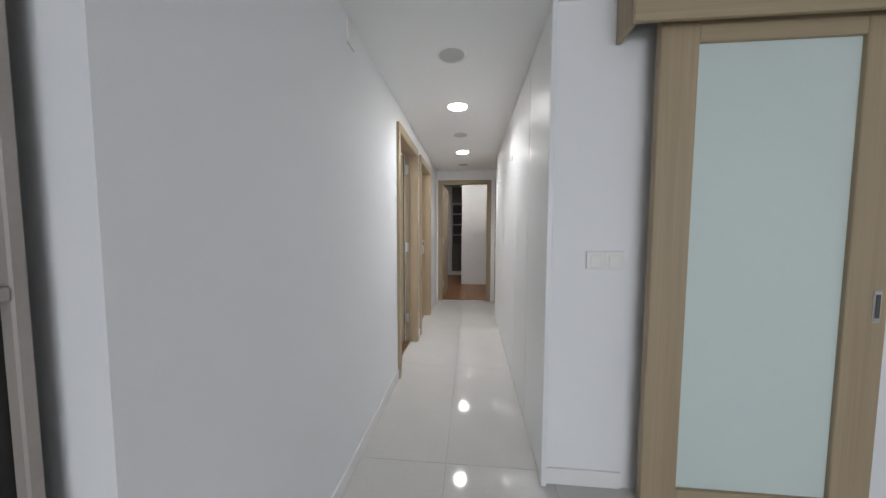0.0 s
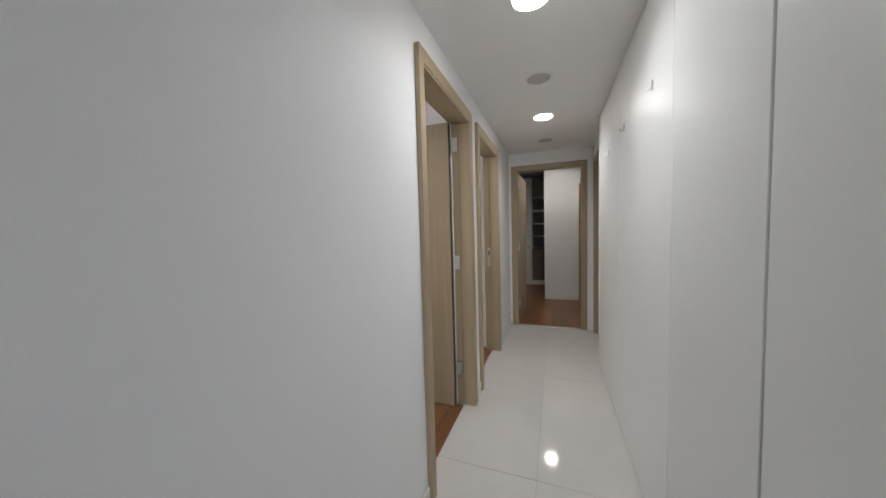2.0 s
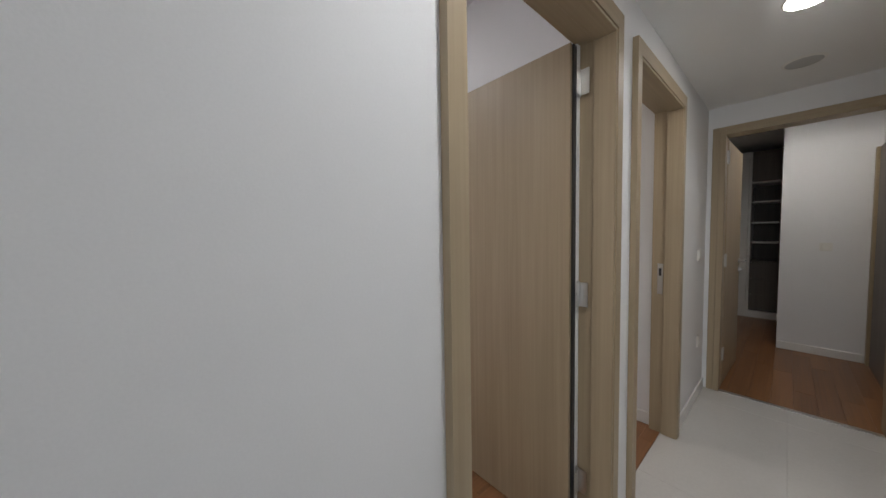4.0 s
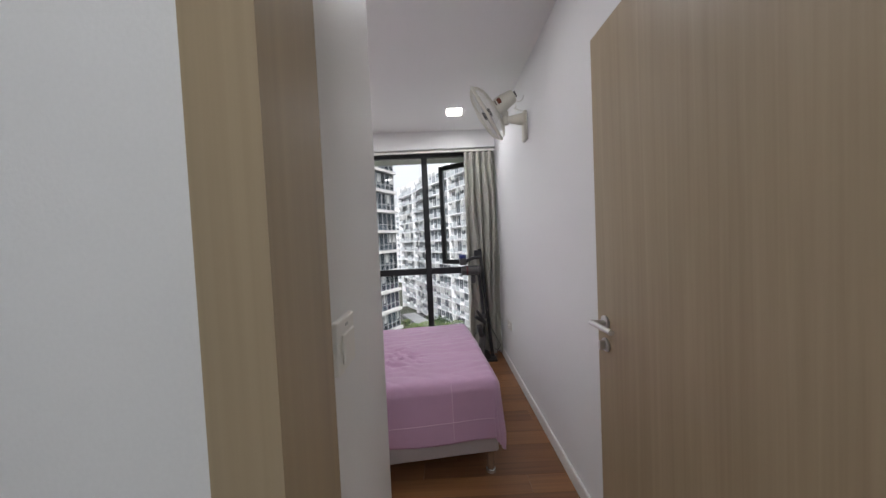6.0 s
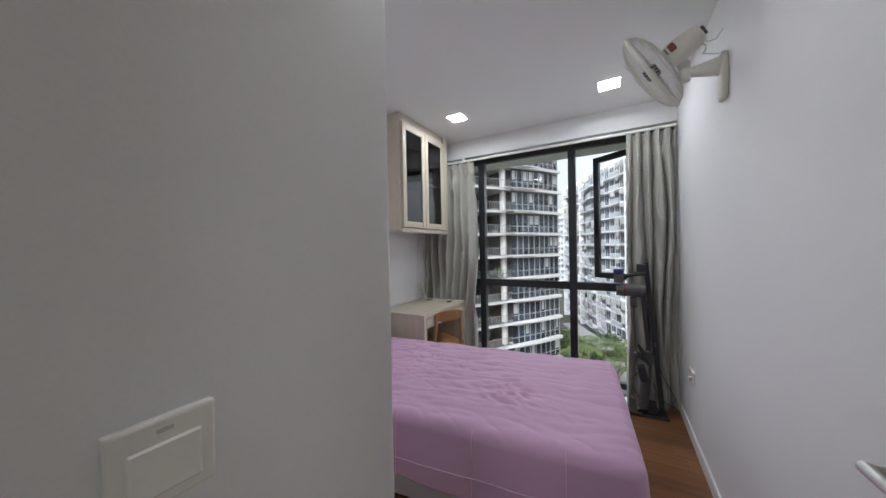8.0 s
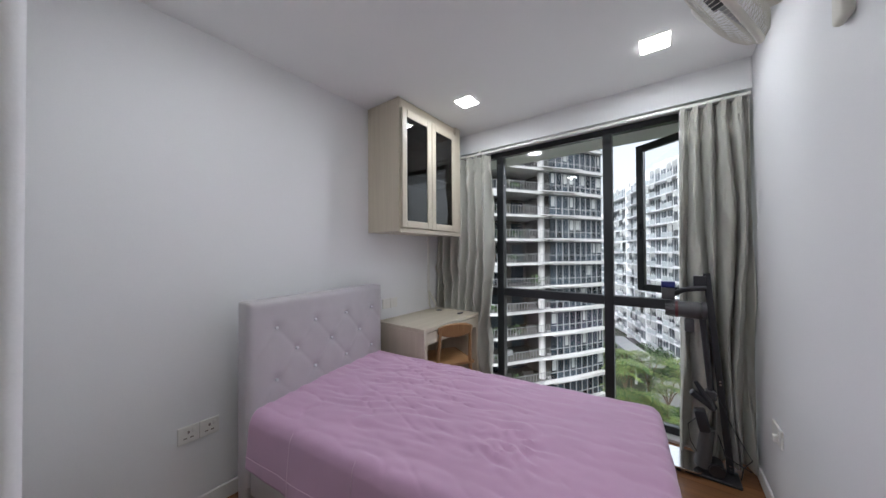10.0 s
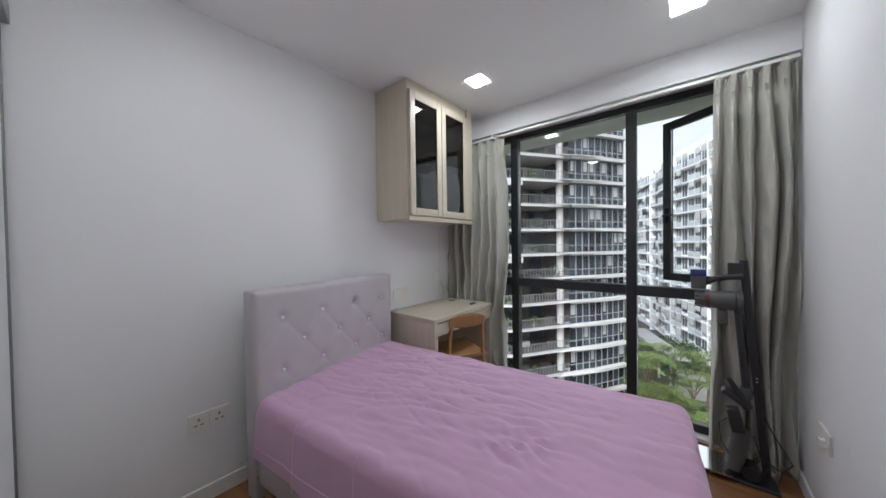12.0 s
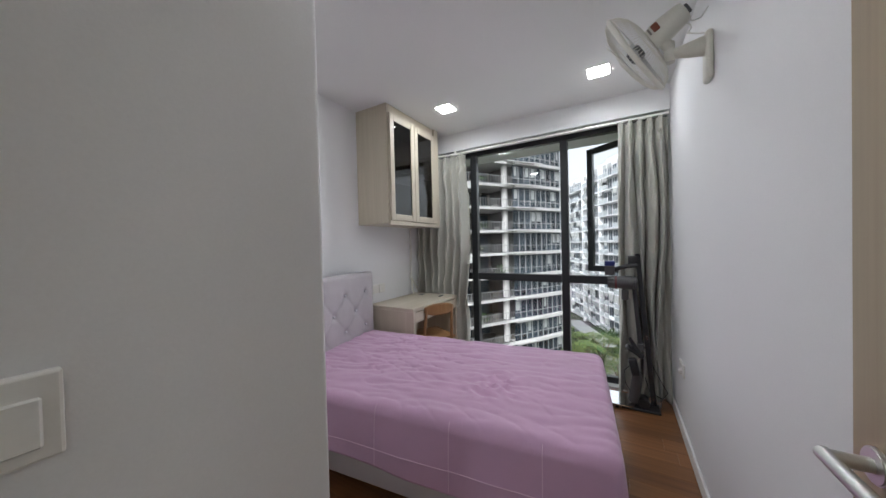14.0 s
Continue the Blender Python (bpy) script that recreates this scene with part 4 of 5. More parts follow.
e, put = plate("wall_socket", (-1.141, ROOM_L, 0.435), (0, 1, 0), 0.088, 0.088, [(0.022, 0.02, 0.016, 0.022)], "white three-pin wall socket", "socket")
for x, z, w, h in ((0, 0.012, 0.009, 0.014), (-0.013, -0.016, 0.014, 0.007), (0.013, -0.016, 0.014, 0.007)):
    put("pin_hole", box(x - w / 2, x + w / 2, -0.0118, -0.0111, z - h / 2, z + h / 2), INK, e)
for x in (-2.43, -2.52):
    e, put = plate("wall_socket", (x, ROOM_L, 0.92), (0, 1, 0), 0.086, 0.086, [(0.0, 0.0, 0.02, 0.03)], "white wall socket above the desk", "socket")
e, put = plate("wall_socket", (-2.79, ROOM_R, 0.455), (0, -1, 0), 0.146, 0.086, [(0.05, 0.02, 0.016, 0.022)], "white double wall socket with a plug", "socket")
put("plug", box(0.012, 0.04, -0.03, -0.009, -0.026, 0.006, 0.005, seg=2), PLASTIC, e)

# ceiling downlights; the two nearest the door are unseen additions
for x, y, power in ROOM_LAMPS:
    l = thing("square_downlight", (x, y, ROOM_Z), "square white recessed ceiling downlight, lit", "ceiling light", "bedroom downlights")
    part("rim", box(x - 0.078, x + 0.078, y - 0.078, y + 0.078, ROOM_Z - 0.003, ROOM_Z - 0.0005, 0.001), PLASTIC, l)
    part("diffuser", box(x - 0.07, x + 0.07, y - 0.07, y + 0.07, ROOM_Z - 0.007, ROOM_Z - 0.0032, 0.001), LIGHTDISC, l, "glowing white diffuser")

# ---- bedroom: wardrobe ----
wr = thing("wardrobe", (-0.34, 2.2, 0), "built-in wardrobe with pale sliding doors and grey aluminium track", "wardrobe")
part("body", box(-0.468, -0.122, ROOM_L + 0.002, 2.928, 0.0, 2.2), SHELFWOOD, wr)
for y0, y1, x in ((1.485, 2.22, -0.50), (2.2, 2.925, -0.48)):
    dd = part("sliding_door", box(x, x + 0.018, y0, y1, 0.02, 2.19, 0.002), LAMINATE, wr, "pale sliding door")
    part("edge_profile", box(x - 0.006, x + 0.019, y0 - 0.018, y0 - 0.0005, 0.02, 2.19, 0.002), ALU, dd)
part("top_track", box(-0.525, -0.43, ROOM_L + 0.002, 2.928, 2.2, 2.27, 0.002), ALU, wr, "dark grey aluminium track")
part("bottom_track", box(-0.52, -0.469, ROOM_L + 0.002, 2.928, 0.0, 0.016, 0.001), ALU, wr)
part("fascia", box(-0.49, -0.122, ROOM_L + 0.002, 2.928, 2.271, ROOM_Z - 0.001), PAINT, wr)

# ---- bedroom: wall fan ----
fan = thing("wall_fan", (-1.99, ROOM_R, 2.25), "ivory wall fan with wire cage, tilted downward", "fan")
part("wall_plate", box(-2.03, -1.95, ROOM_R - 0.028, ROOM_R - 0.0005, 2.045, 2.26, 0.013, seg=3), IVORY, fan, smooth=True)
C = Vector((-1.985, 3.62, 2.25))
F = Vector((-0.32, -0.84, -0.45)).normalized()
back = C - F * 0.12
# a flat horn that narrows from the plate to the swivel
bm = bmesh.new()
ends = [(3.88, 2.16, 2.252, 0.03), (3.84, 2.168, 2.242, 0.027), (3.79, 2.18, 2.232, 0.022), (3.755, 2.186, 2.226, 0.018)]
rings = [[bm.verts.new((-1.988 + hw * math.cos(a), y, (z0 + z1) / 2 + (z1 - z0) / 2 * math.sin(a))) for a in [2 * math.pi * k / 16 for k in range(16)]] for y, z0, z1, hw in ends]
for ra, rb in zip(rings, rings[1:]):
    for k in range(16):
        bm.faces.new((ra[k], ra[(k + 1) % 16], rb[(k + 1) % 16], rb[k]))
bm.faces.new(rings[0])
bm.faces.new(rings[-1])
rod((-1.988, 3.752, 2.17), (-1.988, 3.752, 2.26), 0.022, n=18, bm=bm)
rod((-1.988, 3.752, 2.235), tuple(back + Vector((0, 0.0, -0.03))), 0.022, 0.026, 16, bm)
part("arm", bm, IVORY, fan, smooth=True)
Q = F.to_track_quat("Z", "Y").to_matrix().to_4x4()


def fput(name, bm, mat, parent, label=""):
    bmesh.ops.transform(bm, verts=bm.verts, matrix=Matrix.Translation(C) @ Q)
    return part(name, bm, mat, parent, label, True)


BADGE = 95
motor = fput("motor_housing", lathe([(0.02, -0.222), (0.04, -0.217), (0.047, -0.2), (0.056, -0.14), (0.057, -0.10), (0.05, -0.075), (0.03, -0.066)], 28), IVORY, fan, "ivory motor housing")
fput("knob", rod((0.0, 0.0, -0.232), (0.0, 0.0, -0.221), 0.022, n=12), GREYPL, motor)
bm = box(-0.02, 0.02, -0.0595, -0.0545, -0.125, -0.098, 0.006, seg=3)
fput("badge", turned(bm, (0, 0, 0), pose(0, 0, 0, 0, 0, BADGE)), BROWN, motor, "brown oval badge")
fput("lettering", turned(box(-0.018, 0.018, -0.0598, -0.0555, -0.09, -0.082, 0.001), (0, 0, 0), pose(0, 0, 0, 0, 0, BADGE)), INK, motor)
cage = fput("cage_rim", tube([(0.205 * math.cos(2 * math.pi * k / 48), 0.205 * math.sin(2 * math.pi * k / 48), 0) for k in range(48)], 0.011, 10, closed=True), IVORY, fan, "pale rim of the wire cage")
for sgn, dep in ((1, 0.062), (-1, 0.075)):
    bm = bmesh.new()
    for k in range(84):
        a = 2 * math.pi * k / 84
        pts = []
        for s in (0.205, 0.19, 0.15, 0.1, 0.045):
            z = sgn * dep * math.sqrt(max(0.0, 1 - (s / 0.207) ** 2.6))
            pts.append((s * math.cos(a + (0.205 - s) * 0.8 * sgn), s * math.sin(a + (0.205 - s) * 0.8 * sgn), z))
        tube(pts, 0.0011, 4, bm)
    for s in (0.15, 0.085):
        z = sgn * dep * math.sqrt(max(0.0, 1 - (s / 0.207) ** 2.6))
        tube([(s * math.cos(2 * math.pi * k / 40), s * math.sin(2 * math.pi * k / 40), z) for k in range(40)], 0.0015, 4, bm, closed=True)
    fput("cage_grille", bm, IVORY, cage)
fput("hub_cap", lathe([(0.0, 0.07), (0.03, 0.068), (0.042, 0.058), (0.044, 0.05)], 24), PLASTIC, cage)
spider = fput("spinner", rod((0, 0, -0.03), (0, 0, 0.03), 0.032, n=20, bevel=0.004), GREYPL, fan)
for k in range(3):
    def bl(u, v, k=k):
        a = 2 * math.pi * k / 3 + (u - 0.5) * (0.7 + 0.8 * v)
        r = 0.03 + 0.145 * v
        return (r * math.cos(a), r * math.sin(a), 0.03 * (u - 0.5) * (1.2 - 0.5 * v))
    thick(fput("blade", sheet(10, 8, bl), GREYDISC, spider, "translucent grey blade"), 0.002)
fput("front_strap", box(-0.205, 0.205, -0.013, 0.013, 0.052, 0.056, 0.001), PLASTIC, cage)

hg = thing("wire_hanger", (-1.99, 3.87, 2.36), "bent white wire hanger on the fan bracket", "hanger")
loop = [(-1.985, 3.8 + 0.032 * math.cos(a), 2.305 + 0.026 * math.sin(a)) for a in [math.radians(d) for d in range(-60, 121, 15)]]
part("wire", tube([(-1.99, 3.885, 2.262), (-1.988, 3.86, 2.268), (-1.986, 3.835, 2.276)] + loop + [(-1.985, 3.785, 2.345), (-1.984, 3.81, 2.35), (-1.984, 3.84, 2.33), (-1.986, 3.868, 2.335), (-1.988, 3.893, 2.375)], 0.003, 8), PLASTIC, hg, smooth=True)

# ---- bedroom: vacuum cleaner on its stand ----
st = thing("vacuum_stand", (-3.05, 3.65, 0), "black metal floor stand for a cordless vacuum", "vacuum stand")
part("base_plate", box(-3.13, -2.98, 3.54, 3.8, 0.002, 0.02, 0.004), DARK, st)
part("mast", turned(box(-3.10, -3.085, 3.745, 3.78, 0.02, 1.235, 0.003), (-3.09, 3.76, 0.02), pose(0, 0, 0, 4.6, 0, 0)), DARK, st)
part("top_bracket", box(-3.12, -3.06, 3.60, 3.665, 1.13, 1.215, 0.004), DARK, st)
for z in (0.05, 0.07, 0.55, 0.57):
    y = 3.765 - 0.0805 * z
    part("screw", rod((-3.084, y, z), (-3.08, y, z), 0.005, n=10), CHROME, st)
part("accessory_clip", box(-3.08, -3.03, 3.65, 3.70, 0.46, 0.52, 0.006), GREYPL, st)
vac = thing("cordless_vacuum", (-3.05, 3.55, 1.0), "grey cordless vacuum with blue battery hanging on the stand", "vacuum cleaner")
part("bin", rod((-3.05, 3.47, 1.0), (-3.05, 3.63, 1.0), 0.048, 0.055, 24, bevel=0.006), GREYPL, vac, smooth=True)
part("bin_cap", rod((-3.05, 3.632, 1.0), (-3.05, 3.66, 1.0), 0.056, n=24, bevel=0.006), GREYPL, vac, smooth=True)
part("ring", rod((-3.05, 3.505, 1.0), (-3.05, 3.52, 1.0), 0.054, n=24), REDPL, vac, "dull red ring", True)
bm = bmesh.new()
for k in range(9):
    a = 2 * math.pi * k / 9
    rod((-3.05 + 0.032 * math.cos(a), 3.455, 1.0 + 0.032 * math.sin(a)), (-3.05 + 0.04 * math.cos(a), 3.50, 1.0 + 0.04 * math.sin(a)), 0.013, 0.015, 10, bm)
part("cyclones", bm, GREYPL, vac, smooth=True)
part("handle", tube([(-3.05, 3.49, 1.09), (-3.05, 3.54, 1.12), (-3.05, 3.60, 1.135), (-3.05, 3.66, 1.14)], 0.017, 10), DARK, vac, smooth=True)
part("battery", box(-3.085, -3.015, 3.435, 3.505, 1.06, 1.135, 0.006, seg=2), GREYPL, vac, smooth=True)
part("battery_cap", box(-3.087, -3.013, 3.433, 3.507, 1.136, 1.175, 0.005, seg=2), BLUEPL, vac, "blue battery end", True)
part("trigger_grip", box(-3.075, -3.03, 3.55, 3.60, 0.86, 0.945, 0.01, seg=2), GREYPL, vac, smooth=True)
part("wand", rod((-3.06, 3.64, 0.95), (-3.05, 3.675, 0.5), 0.017, n=16), DARK, vac, smooth=True)
part("crevice_tool", rod((-3.03, 3.60, 0.56), (-3.02, 3.68, 0.42), 0.012, 0.024, 14), DARK, vac, smooth=True)
part("brush_tool", turned(box(-3.06, -3.0, 3.56, 3.70, 0.44, 0.475, 0.01, seg=2), (-3.03, 3.63, 0.45), pose(0, 0, 0, -35, 0, 0)), DARK, vac, smooth=True)
part("nozzle", turned(box(-3.06, -2.99, 3.60, 3.66, 0.27, 0.40, 0.012, seg=2), (-3.03, 3.63, 0.33), pose(0, 0, 0, 12, 0, 0)), DARK, vac, smooth=True)
part("motor_head", rod((-3.03, 3.625, 0.05), (-3.03, 3.655, 0.3), 0.042, 0.034, 20, bevel=0.01), GREYPL, vac, smooth=True)
part("floor_head", rod((-3.09, 3.69, 0.062), (-2.99, 3.69, 0.062), 0.04, n=20, bevel=0.006), DARK, vac, smooth=True)
sc = thing("bathroom_scale", (-3.13, 3.50, 0), "silver glass bathroom scale on the floor", "scale")
plate_bm = box(-3.19, -2.955, 3.425, 3.63, 0.03, 0.038)
bmesh.ops.bevel(plate_bm, geom=[e for e in plate_bm.edges if abs(e.verts[0].co.z - e.verts[1].co.z) > 0.005], offset=0.045, segments=4, affect="EDGES", profile=0.5)
part("glass_plate", plate_bm, CHROME, sc, "mirror-bright glass plate")
for x, y in ((-3.16, 3.46), (-3.16, 3.51), (-2.985, 3.46), (-2.985, 3.51)):
    part("foot", rod((x, y, 0.0), (x, y, 0.0298), 0.012, n=12), DARK, sc)
cb = thing("charging_cable", (-3.03, 3.8, 0.2), "thin black charging cable hanging loose", "cable")
part("cord", tube([(-3.02, 3.60, 0.34), (-3.0, 3.56, 0.30), (-3.0, 3.57, 0.2), (-3.02, 3.62, 0.10)], 0.003, 6), DARK, cb, smooth=True)
part("cord", tube([(-3.05, 3.70, 0.50), (-3.02, 3.76, 0.34), (-3.01, 3.82, 0.22), (-3.02, 3.845, 0.17), (-3.03, 3.81, 0.11), (-3.04, 3.80, 0.03)], 0.003, 6), DARK, cb, smooth=True)
part("cord", tube([(-3.03, 3.845, 0.10), (-3.02, 3.78, 0.13), (-3.02, 3.73, 0.16), (-3.02, 3.70, 0.27)], 0.003, 6), DARK, cb, smooth=True)


# ---- outside ----
GZ = -21.0
structure("ground", box(-900, 500, -700, 700, GZ - 1.0, GZ), GRASS, "green lawn and planting round the towers", "ground")
structure("road", box(-92, -66, -80, 60, GZ, GZ + 0.04), ROADMAT, "grey asphalt drive between the towers", "road")
structure("pavement", box(-66, -53, 1.2, 30, GZ, GZ + 0.14), PAVING, "pale paved forecourt between planting and drive", "pavement")


def strip(name, pts, inner, z0, z1, mat, parent, label=""):
    """A solid band that follows a line in plan, set back by inner metres at its rear."""
    bm = bmesh.new()
    n = len(pts)
    out = [Vector((*p, 0)) for p in pts]
    nor = []
    for i in range(n):
        d = (out[min(i + 1, n - 1)] - out[max(i - 1, 0)]).normalized()
        nor.append(Vector((-d.y, d.x, 0)))
    ins = [o + k * inner for o, k in zip(out, nor)]
    for a0, a1, b0, b1 in zip(out, out[1:], ins, ins[1:]):
        v = [bm.verts.new((p.x, p.y, z)) for z in (z0, z1) for p in (a0, a1, b1, b0)]
        for f in ((0, 1, 2, 3), (4, 5, 6, 7), (0, 1, 5, 4), (1, 2, 6, 5), (2, 3, 7, 6), (3, 0, 4, 7)):
            bm.faces.new([v[k] for k in f])
    return part(name, bm, mat, parent, label)


def at(pts, s):
    """The place at s metres along a line in plan, and its direction."""
    for a, b in zip(pts, pts[1:]):
        a, b = Vector(a), Vector(b)
        if s <= (b - a).length or b == Vector(pts[-1]):
            return a + (b - a).normalized() * s, (b - a).normalized()
        s -= (b - a).length


def length(pts):
    return sum((Vector(b) - Vector(a)).length for a, b in zip(pts, pts[1:]))


def bay_box(p, d, w, depth, z0, z1, back=0.0):
    """A box of width w along d, from depth metres behind the line."""
    m = Matrix(((d.x, -d.y, 0, p.x), (d.y, d.x, 0, p.y), (0, 0, 1, 0), (0, 0, 0, 1)))
    bm = box(-w / 2, w / 2, back, back + depth, z0, z1)
    bmesh.ops.transform(bm, verts=bm.verts, matrix=m)
    return bm


def plant(p, z, r, parent):
    """A potted plant on a balcony: a pot-sized clump of leaves."""
    verts, faces = [], []
    h = r.uniform(0.5, 1.3)
    for _ in range(40):
        c = Vector((p.x + r.gauss(0, 0.35), p.y + r.gauss(0, 0.35), z + 0.3 + r.uniform(0.1, h)))
        e = Vector((r.uniform(-1, 1), r.uniform(-1, 1), r.uniform(-0.4, 1))).normalized() * 0.2
        s = e.cross(Vector((r.uniform(-1, 1), r.uniform(-1, 1), r.uniform(-1, 1)))).normalized() * 0.09
        i0 = len(verts)
        verts += [tuple(c - e), tuple(c + s), tuple(c + e), tuple(c - s)]
        faces.append((i0, i0 + 1, i0 + 2, i0 + 3))
    bm = rod((p.x, p.y, z + 0.06), (p.x, p.y, z + 0.4), 0.16, 0.2, 10)
    pot = part("plant_pot", bm, PAVING, parent)
    me = bpy.data.meshes.new("plant")
    me.from_pydata([tuple(Vector(v) - BASE[parent]) for v in verts], [], faces)
    me.materials.append(LEAFDARK)
    ob = new("plant", me)
    ob.parent = pot


# the near tower: deep balconies, a round column, and a curved band of glass
NEAR_B = [(-25.5, -21.5), (-29.5, -16.2), (-33.2, -11.9), (-38.8, -8.3)]
NEAR_G = [(-38.8, -8.3), (-42.4, -5.9), (-46.3, -3.7)]
FH = 2.94
t1 = thing("apartment_tower", (-38, -12, GZ), "white and dark glass apartment tower with planted balconies", "building")
rnd = random.Random(11)
LB, LG = length(NEAR_B), length(NEAR_G)
strip("core_wall", [(x - 5.0 * 0.55, y - 5.0 * 0.83) for x, y in NEAR_B], 3.0, GZ, 26.0, RECESS_SHADE, t1, "back wall of the balconies, shade put into its dark colour")
strip("core_wall", [(x - 0.5, y - 0.85) for x, y in NEAR_G], 4.0, GZ, 26.0, RECESS_SHADE, t1)
for k in range(-7, 9):
    z = k * FH + 0.02
    strip("slab", NEAR_B, 5.0, z - 0.26, z + 0.05, CONCRETE, t1, "white floor slab edge")
    strip("slab", [(x + 0.35, y + 0.55) for x, y in NEAR_G], 2.4, z - 0.28, z + 0.1, CONCRETE, t1, "white floor slab edge")
    # dark sheet over the slab, toned like the shaded recess
    strip("balcony_floor", [(x - 0.12, y - 0.18) for x, y in NEAR_B], 4.7, z + 0.054, z + 0.07, RECESS_SHADE, t1, "balcony floor, darkened for the recess's shade")
    # pointed canopy where the slab turns
    bm = bmesh.new()
    v = [bm.verts.new(c) for c in ((-36.6, -8.9, z - 0.05), (-41.8, -5.0, z - 0.05), (-38.8, -8.6, z - 0.05), (-36.6, -8.9, z + 0.05), (-41.8, -5.0, z + 0.05), (-38.8, -8.6, z + 0.05))]
    for f in ((0, 1, 2), (3, 5, 4), (0, 3, 4, 1), (1, 4, 5, 2), (2, 5, 3, 0)):
        bm.faces.new([v[i] for i in f])
    part("canopy", bm, CONCRETE, t1)
    # windows in the glass band, in two leaves with a low fixed pane
    nb = 9
    for b in range(nb):
        s = (b + 0.5) * LG / nb
        p, d = at(NEAR_G, s)
        w = LG / nb
        wd = part("window", bay_box(p, d, w - 0.09, 0.06, z + 0.95, z + FH - 0.32, -0.05), FARGLASS, t1)
        part("window", bay_box(p, d, w - 0.07, 0.06, z + 0.14, z + 0.90, -0.05), FARGLASS, t1)
        part("mullion", bay_box(p + d * w / 2, d, 0.13, 0.12, z + 0.12, z + FH - 0.3, -0.08), FARFRAME, t1)
        if rnd.random() < 0.22:
            part("blind", bay_box(p, d, w * rnd.uniform(0.35, 0.8), 0.02, z + 1.2, z + FH - 0.5, -0.075), BLIND, t1)
    strip("transom", [(x + 0.05, y + 0.09) for x, y in NEAR_G], 0.1, z + 0.89, z + 0.97, FARFRAME, t1)
    # balcony railing, back windows and things left on the balcony
    strip("handrail", NEAR_B, 0.07, z + 1.06, z + 1.12, RAILGLASS, t1)
    strip("rail_foot", NEAR_B, 0.05, z + 0.12, z + 0.16, RAILGLASS, t1)
    bm = bmesh.new()
    n = int(LB / 0.4)
    for i in range(n):
        p, d = at(NEAR_B, (i + 0.5) * LB / n)
        merge(bm, bay_box(p, d, 0.06, 0.03, z + 0.06, z + 1.06, -0.05))
    tagged(part("balusters", bm, RAILGLASS, t1))
    for i in range(6):
        p, d = at(NEAR_B, (i + 0.5) * LB / 6)
        back = p + Vector((-0.55, -0.83)) * 4.9
        part("window", bay_box(back, d, 1.9, 0.08, z + 0.1, z + 2.3, -0.1), FARGLASS, t1)
        if i < 5 and rnd.random() < 0.08:
            part("blind", bay_box(p, d, LB / 6 - 0.3, 0.03, z + FH - rnd.uniform(0.7, 1.5), z + FH - 0.3, -0.2), BLIND, t1)
        if rnd.random() < 0.4:
            plant(p + Vector((-0.55, -0.83)) * 0.45, z, rnd, t1)
        if rnd.random() < 0.5:
            q = p + Vector((-0.55, -0.83)) * rnd.uniform(1.0, 2.5)
            part("balcony_table", bay_box(q, d, rnd.uniform(0.6, 1.4), 0.5, z + 0.06, z + rnd.uniform(0.5, 0.85)), rnd.choice([BLIND, BARK, RECESS_SHADE, RECESS_SHADE]), t1)
for s in (0.0, LB - 0.6, LB * 0.5):
    p, d = at(NEAR_B, max(s, 0.3))
    q = p + Vector((-0.55, -0.83)) * 0.9
    part("column", rod((q.x, q.y, GZ), (q.x, q.y, 26.0), 0.42, n=20), CONCRETE, t1, "round white column", True)


